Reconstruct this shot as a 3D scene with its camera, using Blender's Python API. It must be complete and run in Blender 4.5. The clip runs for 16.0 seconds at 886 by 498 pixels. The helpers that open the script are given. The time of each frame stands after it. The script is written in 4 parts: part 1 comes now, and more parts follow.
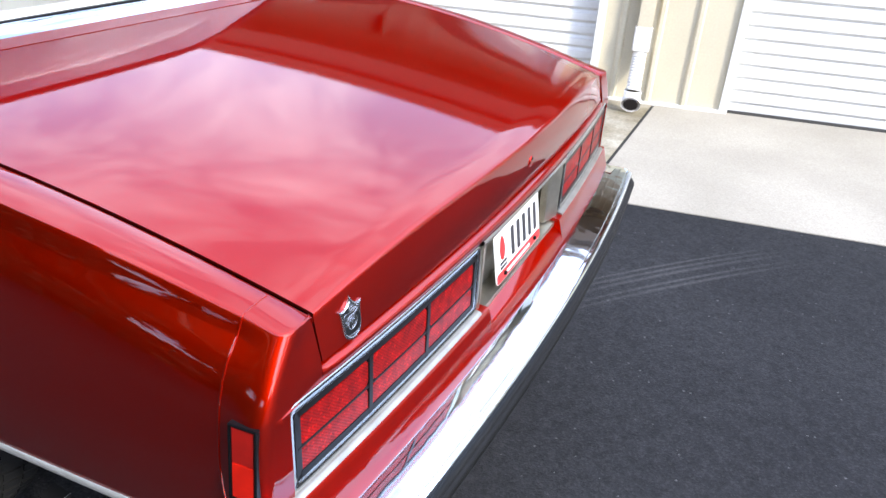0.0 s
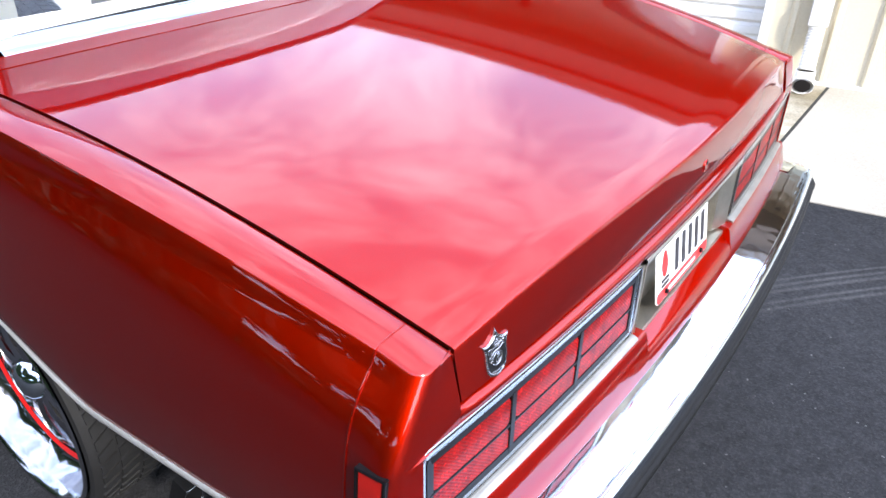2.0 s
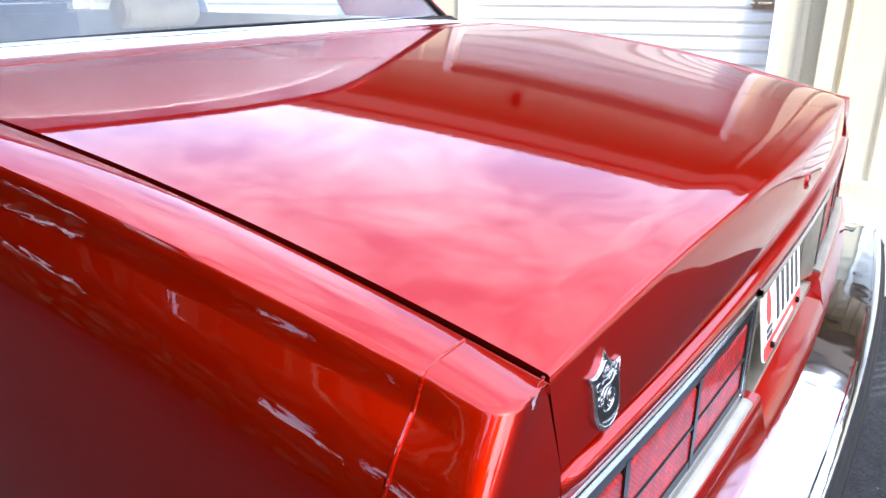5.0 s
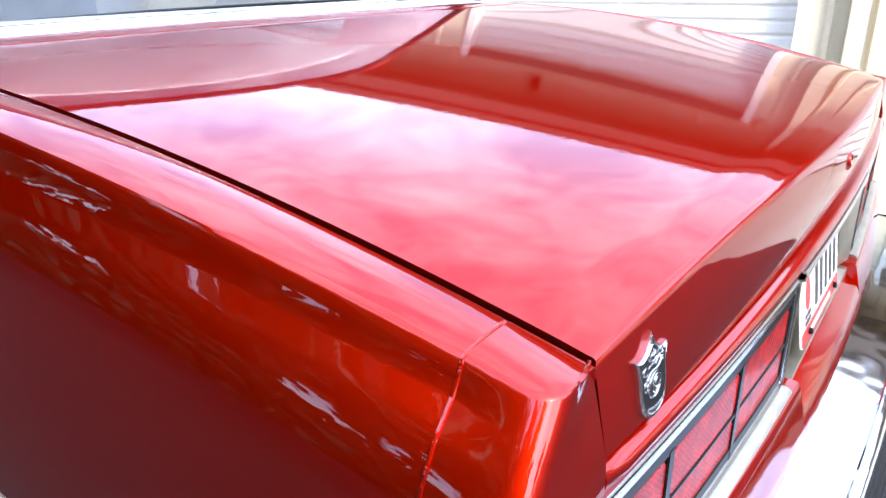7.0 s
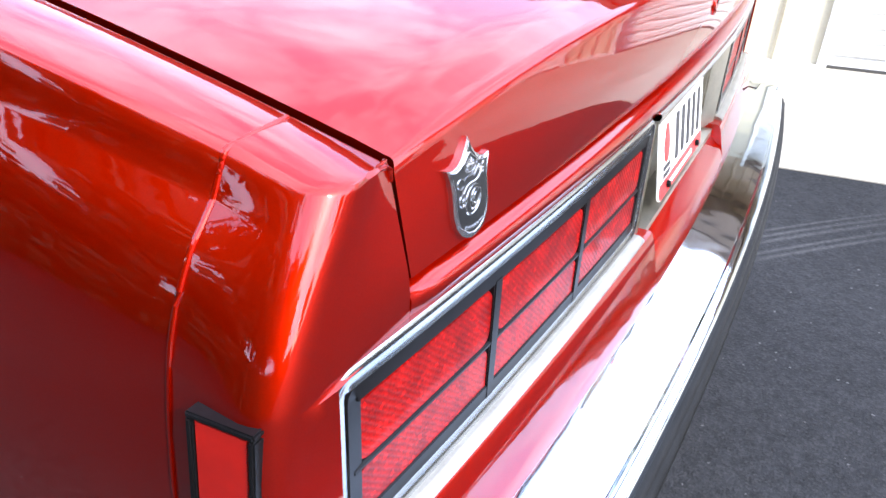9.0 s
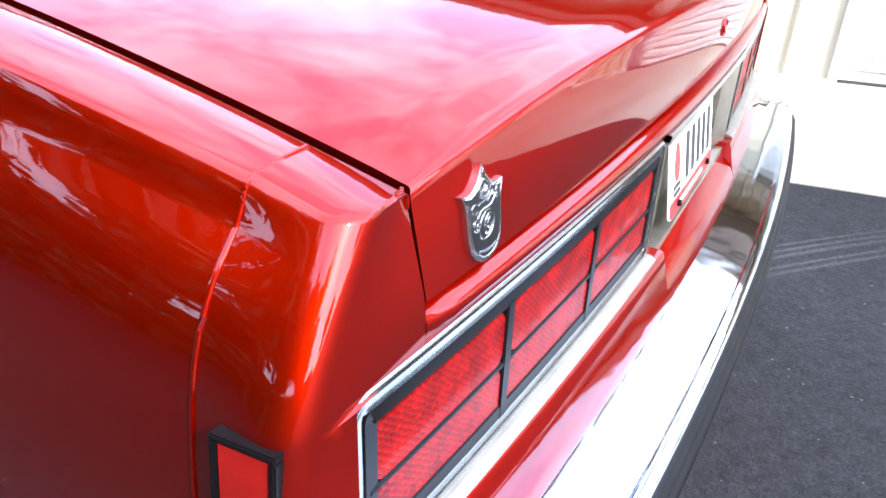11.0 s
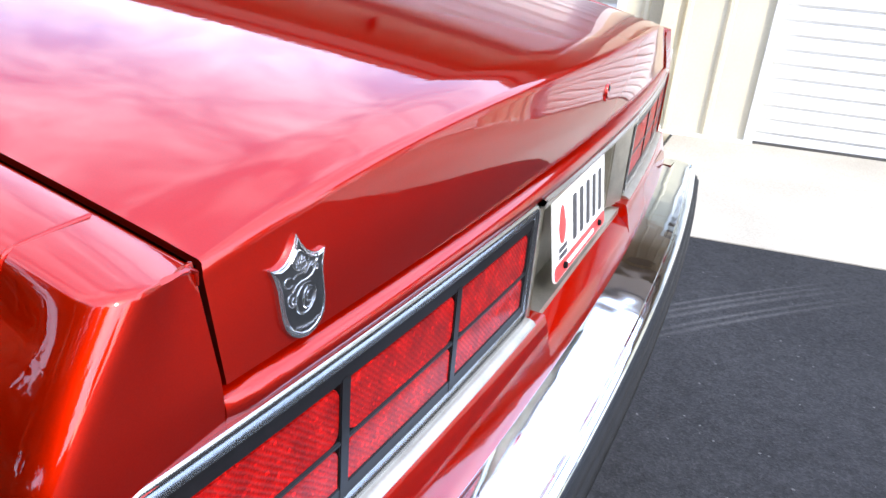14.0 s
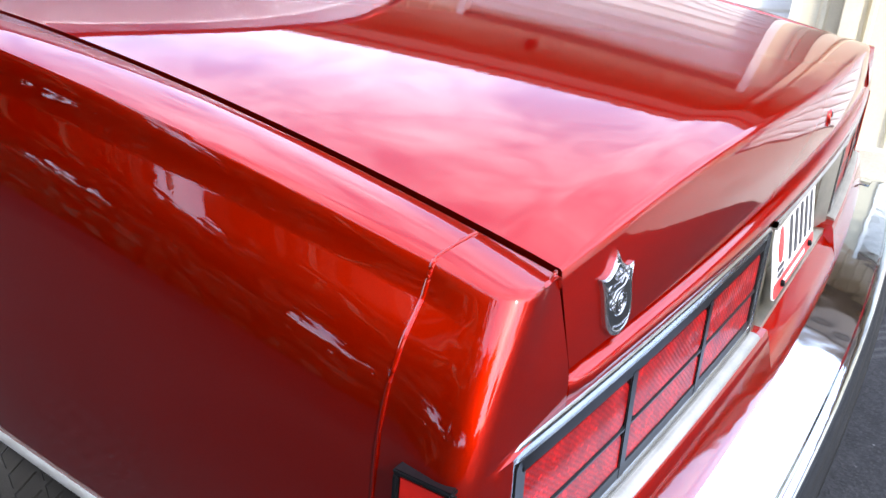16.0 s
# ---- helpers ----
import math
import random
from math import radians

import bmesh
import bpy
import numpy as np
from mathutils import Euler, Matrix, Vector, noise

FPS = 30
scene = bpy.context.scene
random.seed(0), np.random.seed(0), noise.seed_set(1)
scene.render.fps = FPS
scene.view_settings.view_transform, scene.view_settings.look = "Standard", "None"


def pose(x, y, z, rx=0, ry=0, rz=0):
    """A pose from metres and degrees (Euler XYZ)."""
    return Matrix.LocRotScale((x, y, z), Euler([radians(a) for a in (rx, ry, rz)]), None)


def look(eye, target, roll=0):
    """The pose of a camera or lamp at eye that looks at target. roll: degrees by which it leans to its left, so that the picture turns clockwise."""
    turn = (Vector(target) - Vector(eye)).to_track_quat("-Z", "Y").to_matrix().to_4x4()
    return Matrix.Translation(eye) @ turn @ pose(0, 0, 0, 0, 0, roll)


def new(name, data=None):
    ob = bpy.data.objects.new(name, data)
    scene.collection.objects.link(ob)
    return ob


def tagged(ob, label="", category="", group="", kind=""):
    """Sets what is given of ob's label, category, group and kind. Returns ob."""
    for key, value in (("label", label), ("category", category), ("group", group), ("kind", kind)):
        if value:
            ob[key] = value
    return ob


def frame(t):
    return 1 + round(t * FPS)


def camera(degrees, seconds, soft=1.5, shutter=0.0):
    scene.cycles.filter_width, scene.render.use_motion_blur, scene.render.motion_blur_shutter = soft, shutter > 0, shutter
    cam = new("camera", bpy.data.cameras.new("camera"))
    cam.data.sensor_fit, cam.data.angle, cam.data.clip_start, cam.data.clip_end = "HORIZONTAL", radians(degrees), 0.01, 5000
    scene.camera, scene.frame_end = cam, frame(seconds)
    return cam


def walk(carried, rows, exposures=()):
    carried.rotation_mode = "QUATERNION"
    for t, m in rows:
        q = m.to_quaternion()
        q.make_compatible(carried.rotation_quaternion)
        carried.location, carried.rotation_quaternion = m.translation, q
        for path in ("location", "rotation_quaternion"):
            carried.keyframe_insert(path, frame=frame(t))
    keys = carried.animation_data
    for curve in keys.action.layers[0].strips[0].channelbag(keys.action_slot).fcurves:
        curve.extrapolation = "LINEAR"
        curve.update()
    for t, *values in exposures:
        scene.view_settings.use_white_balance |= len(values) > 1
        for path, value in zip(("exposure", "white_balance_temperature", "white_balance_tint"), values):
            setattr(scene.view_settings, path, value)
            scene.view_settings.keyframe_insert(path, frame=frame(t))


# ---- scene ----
cam = camera(63.2, 16.0)
PATH = [
    (0, (-1.543, -0.515, 1.575), (0.075, 0.197, 0.64), 3.5),
    (0.5, (-1.467, -0.531, 1.571), (0.052, 0.321, 0.587), 1.7),
    (1, (-1.417, -0.533, 1.555), (-0.036, 0.491, 0.534), 1.0),
    (1.5, (-1.405, -0.482, 1.556), (-0.037, 0.525, 0.499), 1.1),
    (2, (-1.416, -0.406, 1.567), (-0.014, 0.598, 0.555), 0.8),
    (2.5, (-1.407, -0.351, 1.561), (0.023, 0.63, 0.565), 1.4),
    (3, (-1.408, -0.326, 1.554), (0.059, 0.599, 0.557), 1.6),
    (3.5, (-1.382, -0.283, 1.515), (0.113, 0.554, 0.483), 3.8),
    (4, (-1.308, -0.222, 1.328), (0.365, 0.689, 0.72), 2.6),
    (4.5, (-1.271, -0.207, 1.258), (0.302, 0.843, 0.606), 0.5),
    (5, (-1.267, -0.209, 1.281), (0.277, 0.859, 0.591), -0.3),
    (7.3, (-1.251, -0.171, 1.254), (0.253, 0.924, 0.519), -0.4),
    (7.5, (-1.239, -0.167, 1.243), (0.267, 0.899, 0.472), 0.2),
    (8, (-1.204, -0.192, 1.186), (0.321, 0.645, 0.199), 3.6),
    (8.5, (-1.18, -0.21, 1.172), (0.368, 0.572, 0.177), 2.3),
    (9, (-1.175, -0.218, 1.167), (0.381, 0.58, 0.197), 2.7),
    (9.5, (-1.177, -0.219, 1.173), (0.383, 0.6, 0.225), 2.4),
    (12, (-1.183, -0.217, 1.182), (0.374, 0.617, 0.245), 2.2),
    (12.5, (-1.165, -0.218, 1.185), (0.421, 0.573, 0.259), 3.5),
    (13, (-1.113, -0.259, 1.184), (0.569, 0.416, 0.337), 6.5),
    (13.5, (-1.099, -0.279, 1.183), (0.587, 0.41, 0.358), 4.7),
    (14, (-1.114, -0.278, 1.186), (0.568, 0.445, 0.381), 4.8),
    (14.5, (-1.127, -0.273, 1.194), (0.546, 0.472, 0.392), 4.5),
    (15, (-1.175, -0.256, 1.205), (0.454, 0.582, 0.402), 3.9),
    (15.5, (-1.24, -0.226, 1.218), (0.309, 0.752, 0.415), 2.1),
    (16, (-1.275, -0.208, 1.226), (0.227, 0.846, 0.431), 1.7),
]
EXPOSURES = [(0.0, 0.51, 6850, 10), (1.5, 0.74, 6850, 10), (3.0, 0.8, 6850, 10), (4.5, 0.81, 6850, 10), (5.0, 0.79, 6850, 10), (7.5, 0.96, 6850, 10), (9.0, 1.06, 6850, 10), (12.5, 1.1, 6850, 10), (13.0, 1.01, 6850, 10), (13.5, 0.83, 6850, 10), (14.5, 0.73, 6850, 10), (15.0, 0.65, 6850, 10), (15.5, 0.71, 6850, 10), (16.0, 0.79, 6850, 10)]
walk(cam, [(t, look(eye, target, roll)) for t, eye, target, roll in PATH], EXPOSURES)

# ---- world and sun ----
SUN_DIR = Vector((-0.27, -0.76, 0.59)).normalized()
world = bpy.data.worlds.new("sky")
scene.world = world
world.use_nodes = True
wt = world.node_tree
wt.nodes.clear()


def wnode(kind, **values):
    n = wt.nodes.new(kind)
    for key, value in values.items():
        n.inputs[key].default_value = value
    return n


sky = wnode("ShaderNodeTexSky")
sky.sky_type, sky.sun_disc = "NISHITA", False
sky.sun_elevation = math.asin(SUN_DIR.z)
sky.sun_rotation = math.atan2(SUN_DIR.x, SUN_DIR.y)
sky.air_density, sky.dust_density = 1.0, 1.5
coord = wnode("ShaderNodeTexCoord")
stretch = wnode("ShaderNodeMapping")
stretch.inputs["Scale"].default_value = (1.0, 1.0, 1.15)
clouds = wnode("ShaderNodeTexNoise", Scale=4.6, Detail=12.0, Roughness=0.66, Distortion=0.45)
ramp = wnode("ShaderNodeValToRGB")
ramp.color_ramp.elements[0].position, ramp.color_ramp.elements[1].position = 0.39, 0.70
blend = wnode("ShaderNodeMix")
blend.data_type = "RGBA"
blend.inputs["B"].default_value = (14.0, 16.0, 21.0, 1)
ramp.color_ramp.elements[0].color = (0.22, 0.22, 0.22, 1)
back = wnode("ShaderNodeBackground", Strength=0.150)
wout = wnode("ShaderNodeOutputWorld")
wt.links.new(coord.outputs["Generated"], stretch.inputs["Vector"])
wt.links.new(stretch.outputs["Vector"], clouds.inputs["Vector"])
wt.links.new(clouds.outputs["Fac"], ramp.inputs["Fac"])
wt.links.new(ramp.outputs["Color"], blend.inputs["Factor"])
haze = wnode("ShaderNodeMix")
haze.data_type, haze.blend_type = "RGBA", "MULTIPLY"
haze.inputs["Factor"].default_value = 1.0
haze.inputs["B"].default_value = (2.0, 2.4, 3.2, 1)
wt.links.new(sky.outputs["Color"], haze.inputs["A"])
wt.links.new(haze.outputs["Result"], blend.inputs["A"])
wt.links.new(blend.outputs["Result"], back.inputs["Color"])
wt.links.new(back.outputs["Background"], wout.inputs["Surface"])

sun = new("sun", bpy.data.lights.new("sun", "SUN"))
sun.data.energy, sun.data.angle, sun.data.color = 3.6, radians(5.0), (1.0, 0.95, 0.88)
sun.matrix_world = look(SUN_DIR * 30, (0, 0, 0))


# ---- materials ----
def material(name, color, rough=0.5, metal=0.0, coat=0.0, vary=0.12, scale=6.0, fine=0.0, fine_scale=300.0, bump=0.0, second=None, spots=0.5, trans=0.0, ior=1.45, coat_rough=0.02):
    """Principled material: colour broken up at two scales, roughness wear and fine relief, in metres."""
    m = bpy.data.materials.new(name)
    m.use_nodes = True
    t = m.node_tree
    b = t.nodes["Principled BSDF"]
    b.inputs["Roughness"].default_value, b.inputs["Metallic"].default_value = rough, metal
    b.inputs["Coat Weight"].default_value, b.inputs["Coat Roughness"].default_value = coat, coat_rough
    b.inputs["Transmission Weight"].default_value, b.inputs["IOR"].default_value = trans, ior
    tc = t.nodes.new("ShaderNodeTexCoord")
    n1 = t.nodes.new("ShaderNodeTexNoise")
    n1.inputs["Scale"].default_value, n1.inputs["Detail"].default_value = scale, 5.0
    t.links.new(tc.outputs["Object"], n1.inputs["Vector"])
    mix = t.nodes.new("ShaderNodeMix")
    mix.data_type = "RGBA"
    other = second or tuple(c * (1 - vary) for c in color)
    mix.inputs["A"].default_value, mix.inputs["B"].default_value = (*color, 1), (*other, 1)
    rr = t.nodes.new("ShaderNodeMapRange")
    rr.inputs["From Min"].default_value, rr.inputs["From Max"].default_value = spots - 0.18, spots + 0.18
    t.links.new(n1.outputs["Fac"], rr.inputs["Value"])
    t.links.new(rr.outputs["Result"], mix.inputs["Factor"])
    colour = mix.outputs["Result"]
    n2 = t.nodes.new("ShaderNodeTexNoise")
    n2.inputs["Scale"].default_value, n2.inputs["Detail"].default_value = fine_scale, 3.0
    t.links.new(tc.outputs["Object"], n2.inputs["Vector"])
    if fine > 0:
        mul = t.nodes.new("ShaderNodeMix")
        mul.data_type, mul.blend_type = "RGBA", "MULTIPLY"
        mul.inputs["Factor"].default_value = 1.0
        fr = t.nodes.new("ShaderNodeMapRange")
        fr.inputs["From Min"].default_value, fr.inputs["From Max"].default_value = 0.3, 0.7
        fr.inputs["To Min"].default_value, fr.inputs["To Max"].default_value = 1 - fine, 1 + fine
        t.links.new(n2.outputs["Fac"], fr.inputs["Value"])
        t.links.new(colour, mul.inputs["A"])
        t.links.new(fr.outputs["Result"], mul.inputs["B"])
        colour = mul.outputs["Result"]
    t.links.new(colour, b.inputs["Base Color"])
    if bump > 0:
        bp = t.nodes.new("ShaderNodeBump")
        bp.inputs["Strength"].default_value, bp.inputs["Distance"].default_value = 0.6, bump
        t.links.new(n2.outputs["Fac"], bp.inputs["Height"])
        t.links.new(bp.outputs["Normal"], b.inputs["Normal"])
    return m


PAINT = material("candy_red_paint", (0.455, 0.0085, 0.0004), rough=0.42, metal=0.94, coat=1.0, vary=0.06, scale=3.0, fine=0.06, fine_scale=900.0)
_p = PAINT.node_tree.nodes["Principled BSDF"]
_p.inputs["Specular Tint"].default_value = (0.22, 0.02, 0.05, 1)
_p.inputs["Specular IOR Level"].default_value = 0.0
_p.inputs["Coat IOR"].default_value = 1.60
# slight orange peel in the clear coat
_t = PAINT.node_tree
_tc, _n, _bp = _t.nodes.new("ShaderNodeTexCoord"), _t.nodes.new("ShaderNodeTexNoise"), _t.nodes.new("ShaderNodeBump")
_n.inputs["Scale"].default_value, _n.inputs["Detail"].default_value = 110.0, 2.0
_bp.inputs["Strength"].default_value, _bp.inputs["Distance"].default_value = 1.0, 0.00003
_t.links.new(_tc.outputs["Object"], _n.inputs["Vector"])
_t.links.new(_n.outputs["Fac"], _bp.inputs["Height"])
_t.links.new(_bp.outputs["Normal"], _p.inputs["Coat Normal"])
CHROME = material("chrome", (0.77, 0.85, 0.90), rough=0.05, metal=1.0, vary=0.05, scale=9.0)
# slight waves pressed into the bright sheet
_t = CHROME.node_tree
_tc, _n, _bp = _t.nodes.new("ShaderNodeTexCoord"), _t.nodes.new("ShaderNodeTexNoise"), _t.nodes.new("ShaderNodeBump")
_n.inputs["Scale"].default_value, _n.inputs["Detail"].default_value = 13.0, 1.0
_bp.inputs["Strength"].default_value, _bp.inputs["Distance"].default_value = 0.5, 0.0022
_t.links.new(_tc.outputs["Object"], _n.inputs["Vector"])
_t.links.new(_n.outputs["Fac"], _bp.inputs["Height"])
_t.links.new(_bp.outputs["Normal"], _t.nodes["Principled BSDF"].inputs["Normal"])
RIM = material("polished_alloy", (0.50, 0.50, 0.52), rough=0.12, metal=1.0, vary=0.08, scale=12.0)
TRIM = material("polished_trim", (0.46, 0.455, 0.44), rough=0.20, metal=1.0, vary=0.12, scale=14.0, fine=0.05)
MOULDING = material("bright_moulding", (0.80, 0.80, 0.78), rough=0.38, metal=0.75, vary=0.12, scale=20.0)
DULL = material("satin_silver", (0.50, 0.475, 0.405), rough=0.34, metal=0.9, vary=0.25, scale=18.0, fine=0.06)
BLACK = material("black_trim", (0.007, 0.007, 0.008), rough=0.30, vary=0.3, scale=30.0, fine=0.2)
DARK = material("dark_gap", (0.010, 0.007, 0.007), rough=0.8, vary=0.3)
BLACK.node_tree.nodes["Principled BSDF"].inputs["Specular IOR Level"].default_value = 0.14
RUBBER = material("rubber", (0.008, 0.0083, 0.009), rough=0.55, vary=0.3, scale=22.0, fine=0.2, fine_scale=500.0, bump=0.0006)
RUBBER.node_tree.nodes["Principled BSDF"].inputs["Specular IOR Level"].default_value = 0.2
TYRE = material("tyre_rubber", (0.011, 0.011, 0.012), rough=0.7, vary=0.3, scale=20.0, fine=0.2, fine_scale=400.0, bump=0.0008)
LENS = material("red_lens", (0.27, 0.003, 0.002), rough=0.42, coat=0.20, vary=0.35, scale=40.0, fine=0.35, fine_scale=520.0, second=(0.12, 0.001, 0.001), coat_rough=0.05)
LENS_LOW = material("bright_marker_lens", (0.62, 0.012, 0.004), rough=0.35, vary=0.2, scale=30.0)
LENS_SIDE = material("marker_lens", (0.36, 0.006, 0.002), rough=0.3, coat=1.0, vary=0.3, scale=30.0)
WHITE_PLATE = material("plate_white", (0.85, 0.85, 0.85), rough=0.35, vary=0.05, scale=30.0)
PLATE_RED = material("plate_red", (0.62, 0.03, 0.03), rough=0.4, vary=0.1, scale=30.0)
PLATE_INK = material("plate_ink", (0.03, 0.03, 0.035), rough=0.5, vary=0.2, scale=50.0)
SILVER = material("emblem_silver", (0.72, 0.72, 0.73), rough=0.24, metal=1.0, vary=0.1, scale=60.0)
PEWTER = material("emblem_field", (0.12, 0.124, 0.132), rough=0.34, metal=1.0, vary=0.15, scale=90.0, fine=0.15, fine_scale=1500.0)
CREAM = material("cream_vinyl", (0.80, 0.75, 0.64), rough=0.5, vary=0.12, scale=10.0, fine=0.05, bump=0.0004)
WHITE_VINYL = material("white_vinyl", (0.70, 0.71, 0.70), rough=0.45, vary=0.08, scale=10.0)
HEADLINER = material("pale_headliner", (0.74, 0.74, 0.76), rough=0.8, vary=0.08, scale=8.0)
GREY_TRIM = material("grey_trim", (0.42, 0.46, 0.52), rough=0.6, vary=0.2, scale=14.0)
GLASS = bpy.data.materials.new("tinted_glass")
GLASS.use_nodes = True
_b = GLASS.node_tree.nodes["Principled BSDF"]
_b.inputs["Base Color"].default_value = (0.88, 0.94, 0.97, 1)
_b.inputs["Transmission Weight"].default_value, _b.inputs["Roughness"].default_value, _b.inputs["IOR"].default_value = 1.0, 0.0, 1.45
CLAD = material("beige_cladding", (0.60, 0.545, 0.41), rough=0.5, vary=0.10, scale=1.6, fine=0.04, fine_scale=60.0)
DOOR_WHITE = material("white_door", (0.70, 0.70, 0.68), rough=0.42, vary=0.06, scale=1.3, fine=0.03, fine_scale=40.0)
FRAME_WHITE = material("white_frame", (0.74, 0.735, 0.70), rough=0.5, vary=0.10, scale=3.0)
ROOFING = material("roof_metal", (0.55, 0.55, 0.54), rough=0.45, vary=0.15, scale=1.0)
# cladding above the doors; the eave's shade is put into its darker tan
HEADER_SHADED = material("shaded_tan_header", (0.46, 0.34, 0.23), rough=0.5, vary=0.15, scale=1.6, fine=0.05, fine_scale=60.0)
EDGE_BROWN = material("brown_roof_edge", (0.12, 0.08, 0.058), rough=0.5, vary=0.2, scale=2.0)
PVC = material("white_pipe", (0.78, 0.76, 0.72), rough=0.5, vary=0.12, scale=8.0)
BRASS = material("latch_metal", (0.66, 0.60, 0.47), rough=0.32, metal=1.0, vary=0.3, scale=40.0)
CONCRETE = material("concrete", (0.39, 0.362, 0.305), rough=0.85, vary=0.2, scale=1.1, fine=0.12, fine_scale=90.0, bump=0.002, second=(0.31, 0.285, 0.235))
WET_CONCRETE = material("stained_concrete", (0.20, 0.17, 0.11), rough=0.8, scale=3.5, fine=0.2, fine_scale=60.0, bump=0.002, second=(0.42, 0.39, 0.32), spots=0.56)
JOINT = material("joint_filler", (0.03, 0.03, 0.028), rough=0.9, vary=0.3)
ASPHALT = material("asphalt", (0.0145, 0.0153, 0.0178), rough=0.9, scale=0.9, fine=0.13, fine_scale=90.0, bump=0.004, second=(0.022, 0.023, 0.026))


def asphalt_detail(m):
    """Stones of mixed grey, open pores and pale tyre tracks over the sealed surface."""
    t = m.node_tree
    b = t.nodes["Principled BSDF"]
    base = b.inputs["Base Color"].links[0].from_socket
    tc = t.nodes.new("ShaderNodeTexCoord")

    def node(kind, **values):
        n = t.nodes.new(kind)
        for key, value in values.items():
            n.inputs[key].default_value = value
        return n

    def math_node(op, a, c=None):
        n = t.nodes.new("ShaderNodeMath")
        n.operation = op
        for i, v in enumerate((a, c)):
            if v is None:
                continue
            if isinstance(v, (int, float)):
                n.inputs[i].default_value = v
            else:
                t.links.new(v, n.inputs[i])
        return n.outputs[0]

    stones = node("ShaderNodeTexVoronoi", Scale=150.0)
    t.links.new(tc.outputs["Object"], stones.inputs["Vector"])
    sep = t.nodes.new("ShaderNodeSeparateColor")
    t.links.new(stones.outputs["Color"], sep.inputs["Color"])
    bright = math_node("MULTIPLY", math_node("GREATER_THAN", sep.outputs["Red"], 0.9986), 0.07)
    mid = math_node("MULTIPLY", math_node("POWER", sep.outputs["Green"], 3.0), 0.013)
    mott = node("ShaderNodeTexNoise", Scale=28.0, Detail=4.0, Roughness=0.7)
    t.links.new(tc.outputs["Object"], mott.inputs["Vector"])
    shade = node("ShaderNodeMapRange")
    for k, v in (("From Min", 0.3), ("From Max", 0.7), ("To Min", 0.65), ("To Max", 1.35)):
        shade.inputs[k].default_value = v
    t.links.new(mott.outputs["Fac"], shade.inputs["Value"])
    # tyre tracks: bands across the direction v, broken by noise
    pos = t.nodes.new("ShaderNodeSeparateXYZ")
    t.links.new(tc.outputs["Object"], pos.inputs["Vector"])
    v = math_node("ADD", math_node("MULTIPLY", pos.outputs["X"], 0.66), math_node("MULTIPLY", pos.outputs["Y"], 0.75))
    u = math_node("SUBTRACT", math_node("MULTIPLY", pos.outputs["X"], 0.75), math_node("MULTIPLY", pos.outputs["Y"], 0.66))
    bend = math_node("ADD", v, math_node("MULTIPLY", math_node("POWER", math_node("SUBTRACT", u, 1.5), 2.0), 0.05))
    bands = None
    for c, w in ((0.875, 0.016), (0.915, 0.014), (0.985, 0.018), (1.025, 0.015), (1.065, 0.012)):
        d = math_node("ABSOLUTE", math_node("SUBTRACT", bend, c))
        g = math_node("MAXIMUM", math_node("SUBTRACT", 1.0, math_node("DIVIDE", d, w)), 0.0)
        bands = g if bands is None else math_node("ADD", bands, g)
    along = math_node("MAXIMUM", math_node("SUBTRACT", 1.0, math_node("ABSOLUTE", math_node("DIVIDE", math_node("SUBTRACT", u, 1.55), 0.85))), 0.0)
    patchy = node("ShaderNodeTexNoise", Scale=45.0, Detail=3.0)
    t.links.new(tc.outputs["Object"], patchy.inputs["Vector"])
    track = math_node("MULTIPLY", math_node("MULTIPLY", bands, along), math_node("MULTIPLY", patchy.outputs["Fac"], 0.065))
    extra = math_node("ADD", math_node("ADD", bright, mid), track)
    mul = t.nodes.new("ShaderNodeMix")
    mul.data_type, mul.blend_type = "RGBA", "MULTIPLY"
    mul.inputs["Factor"].default_value = 1.0
    t.links.new(base, mul.inputs["A"])
    t.links.new(shade.outputs["Result"], mul.inputs["B"])
    add = t.nodes.new("ShaderNodeMix")
    add.data_type, add.blend_type = "RGBA", "ADD"
    add.inputs["Factor"].default_value = 1.0
    t.links.new(mul.outputs["Result"], add.inputs["A"])
    t.links.new(extra, add.inputs["B"])
    t.links.new(add.outputs["Result"], b.inputs["Base Color"])
    bp = t.nodes.new("ShaderNodeBump")
    bp.inputs["Strength"].default_value, bp.inputs["Distance"].default_value = 0.5, 0.004
    t.links.new(stones.outputs["Distance"], bp.inputs["Height"])
    old = b.inputs["Normal"].links[0].from_socket
    t.links.new(old, bp.inputs["Normal"])
    t.links.new(bp.outputs["Normal"], b.inputs["Normal"])


asphalt_detail(ASPHALT)
ASPHALT.node_tree.nodes["Principled BSDF"].inputs["Specular IOR Level"].default_value = 0.2
BARK = material("bark", (0.10, 0.075, 0.05), rough=0.9, scale=6.0, fine=0.3, fine_scale=40.0, bump=0.01)
LEAF = material("foliage", (0.055, 0.095, 0.03), rough=0.6, scale=1.5, second=(0.03, 0.06, 0.02))


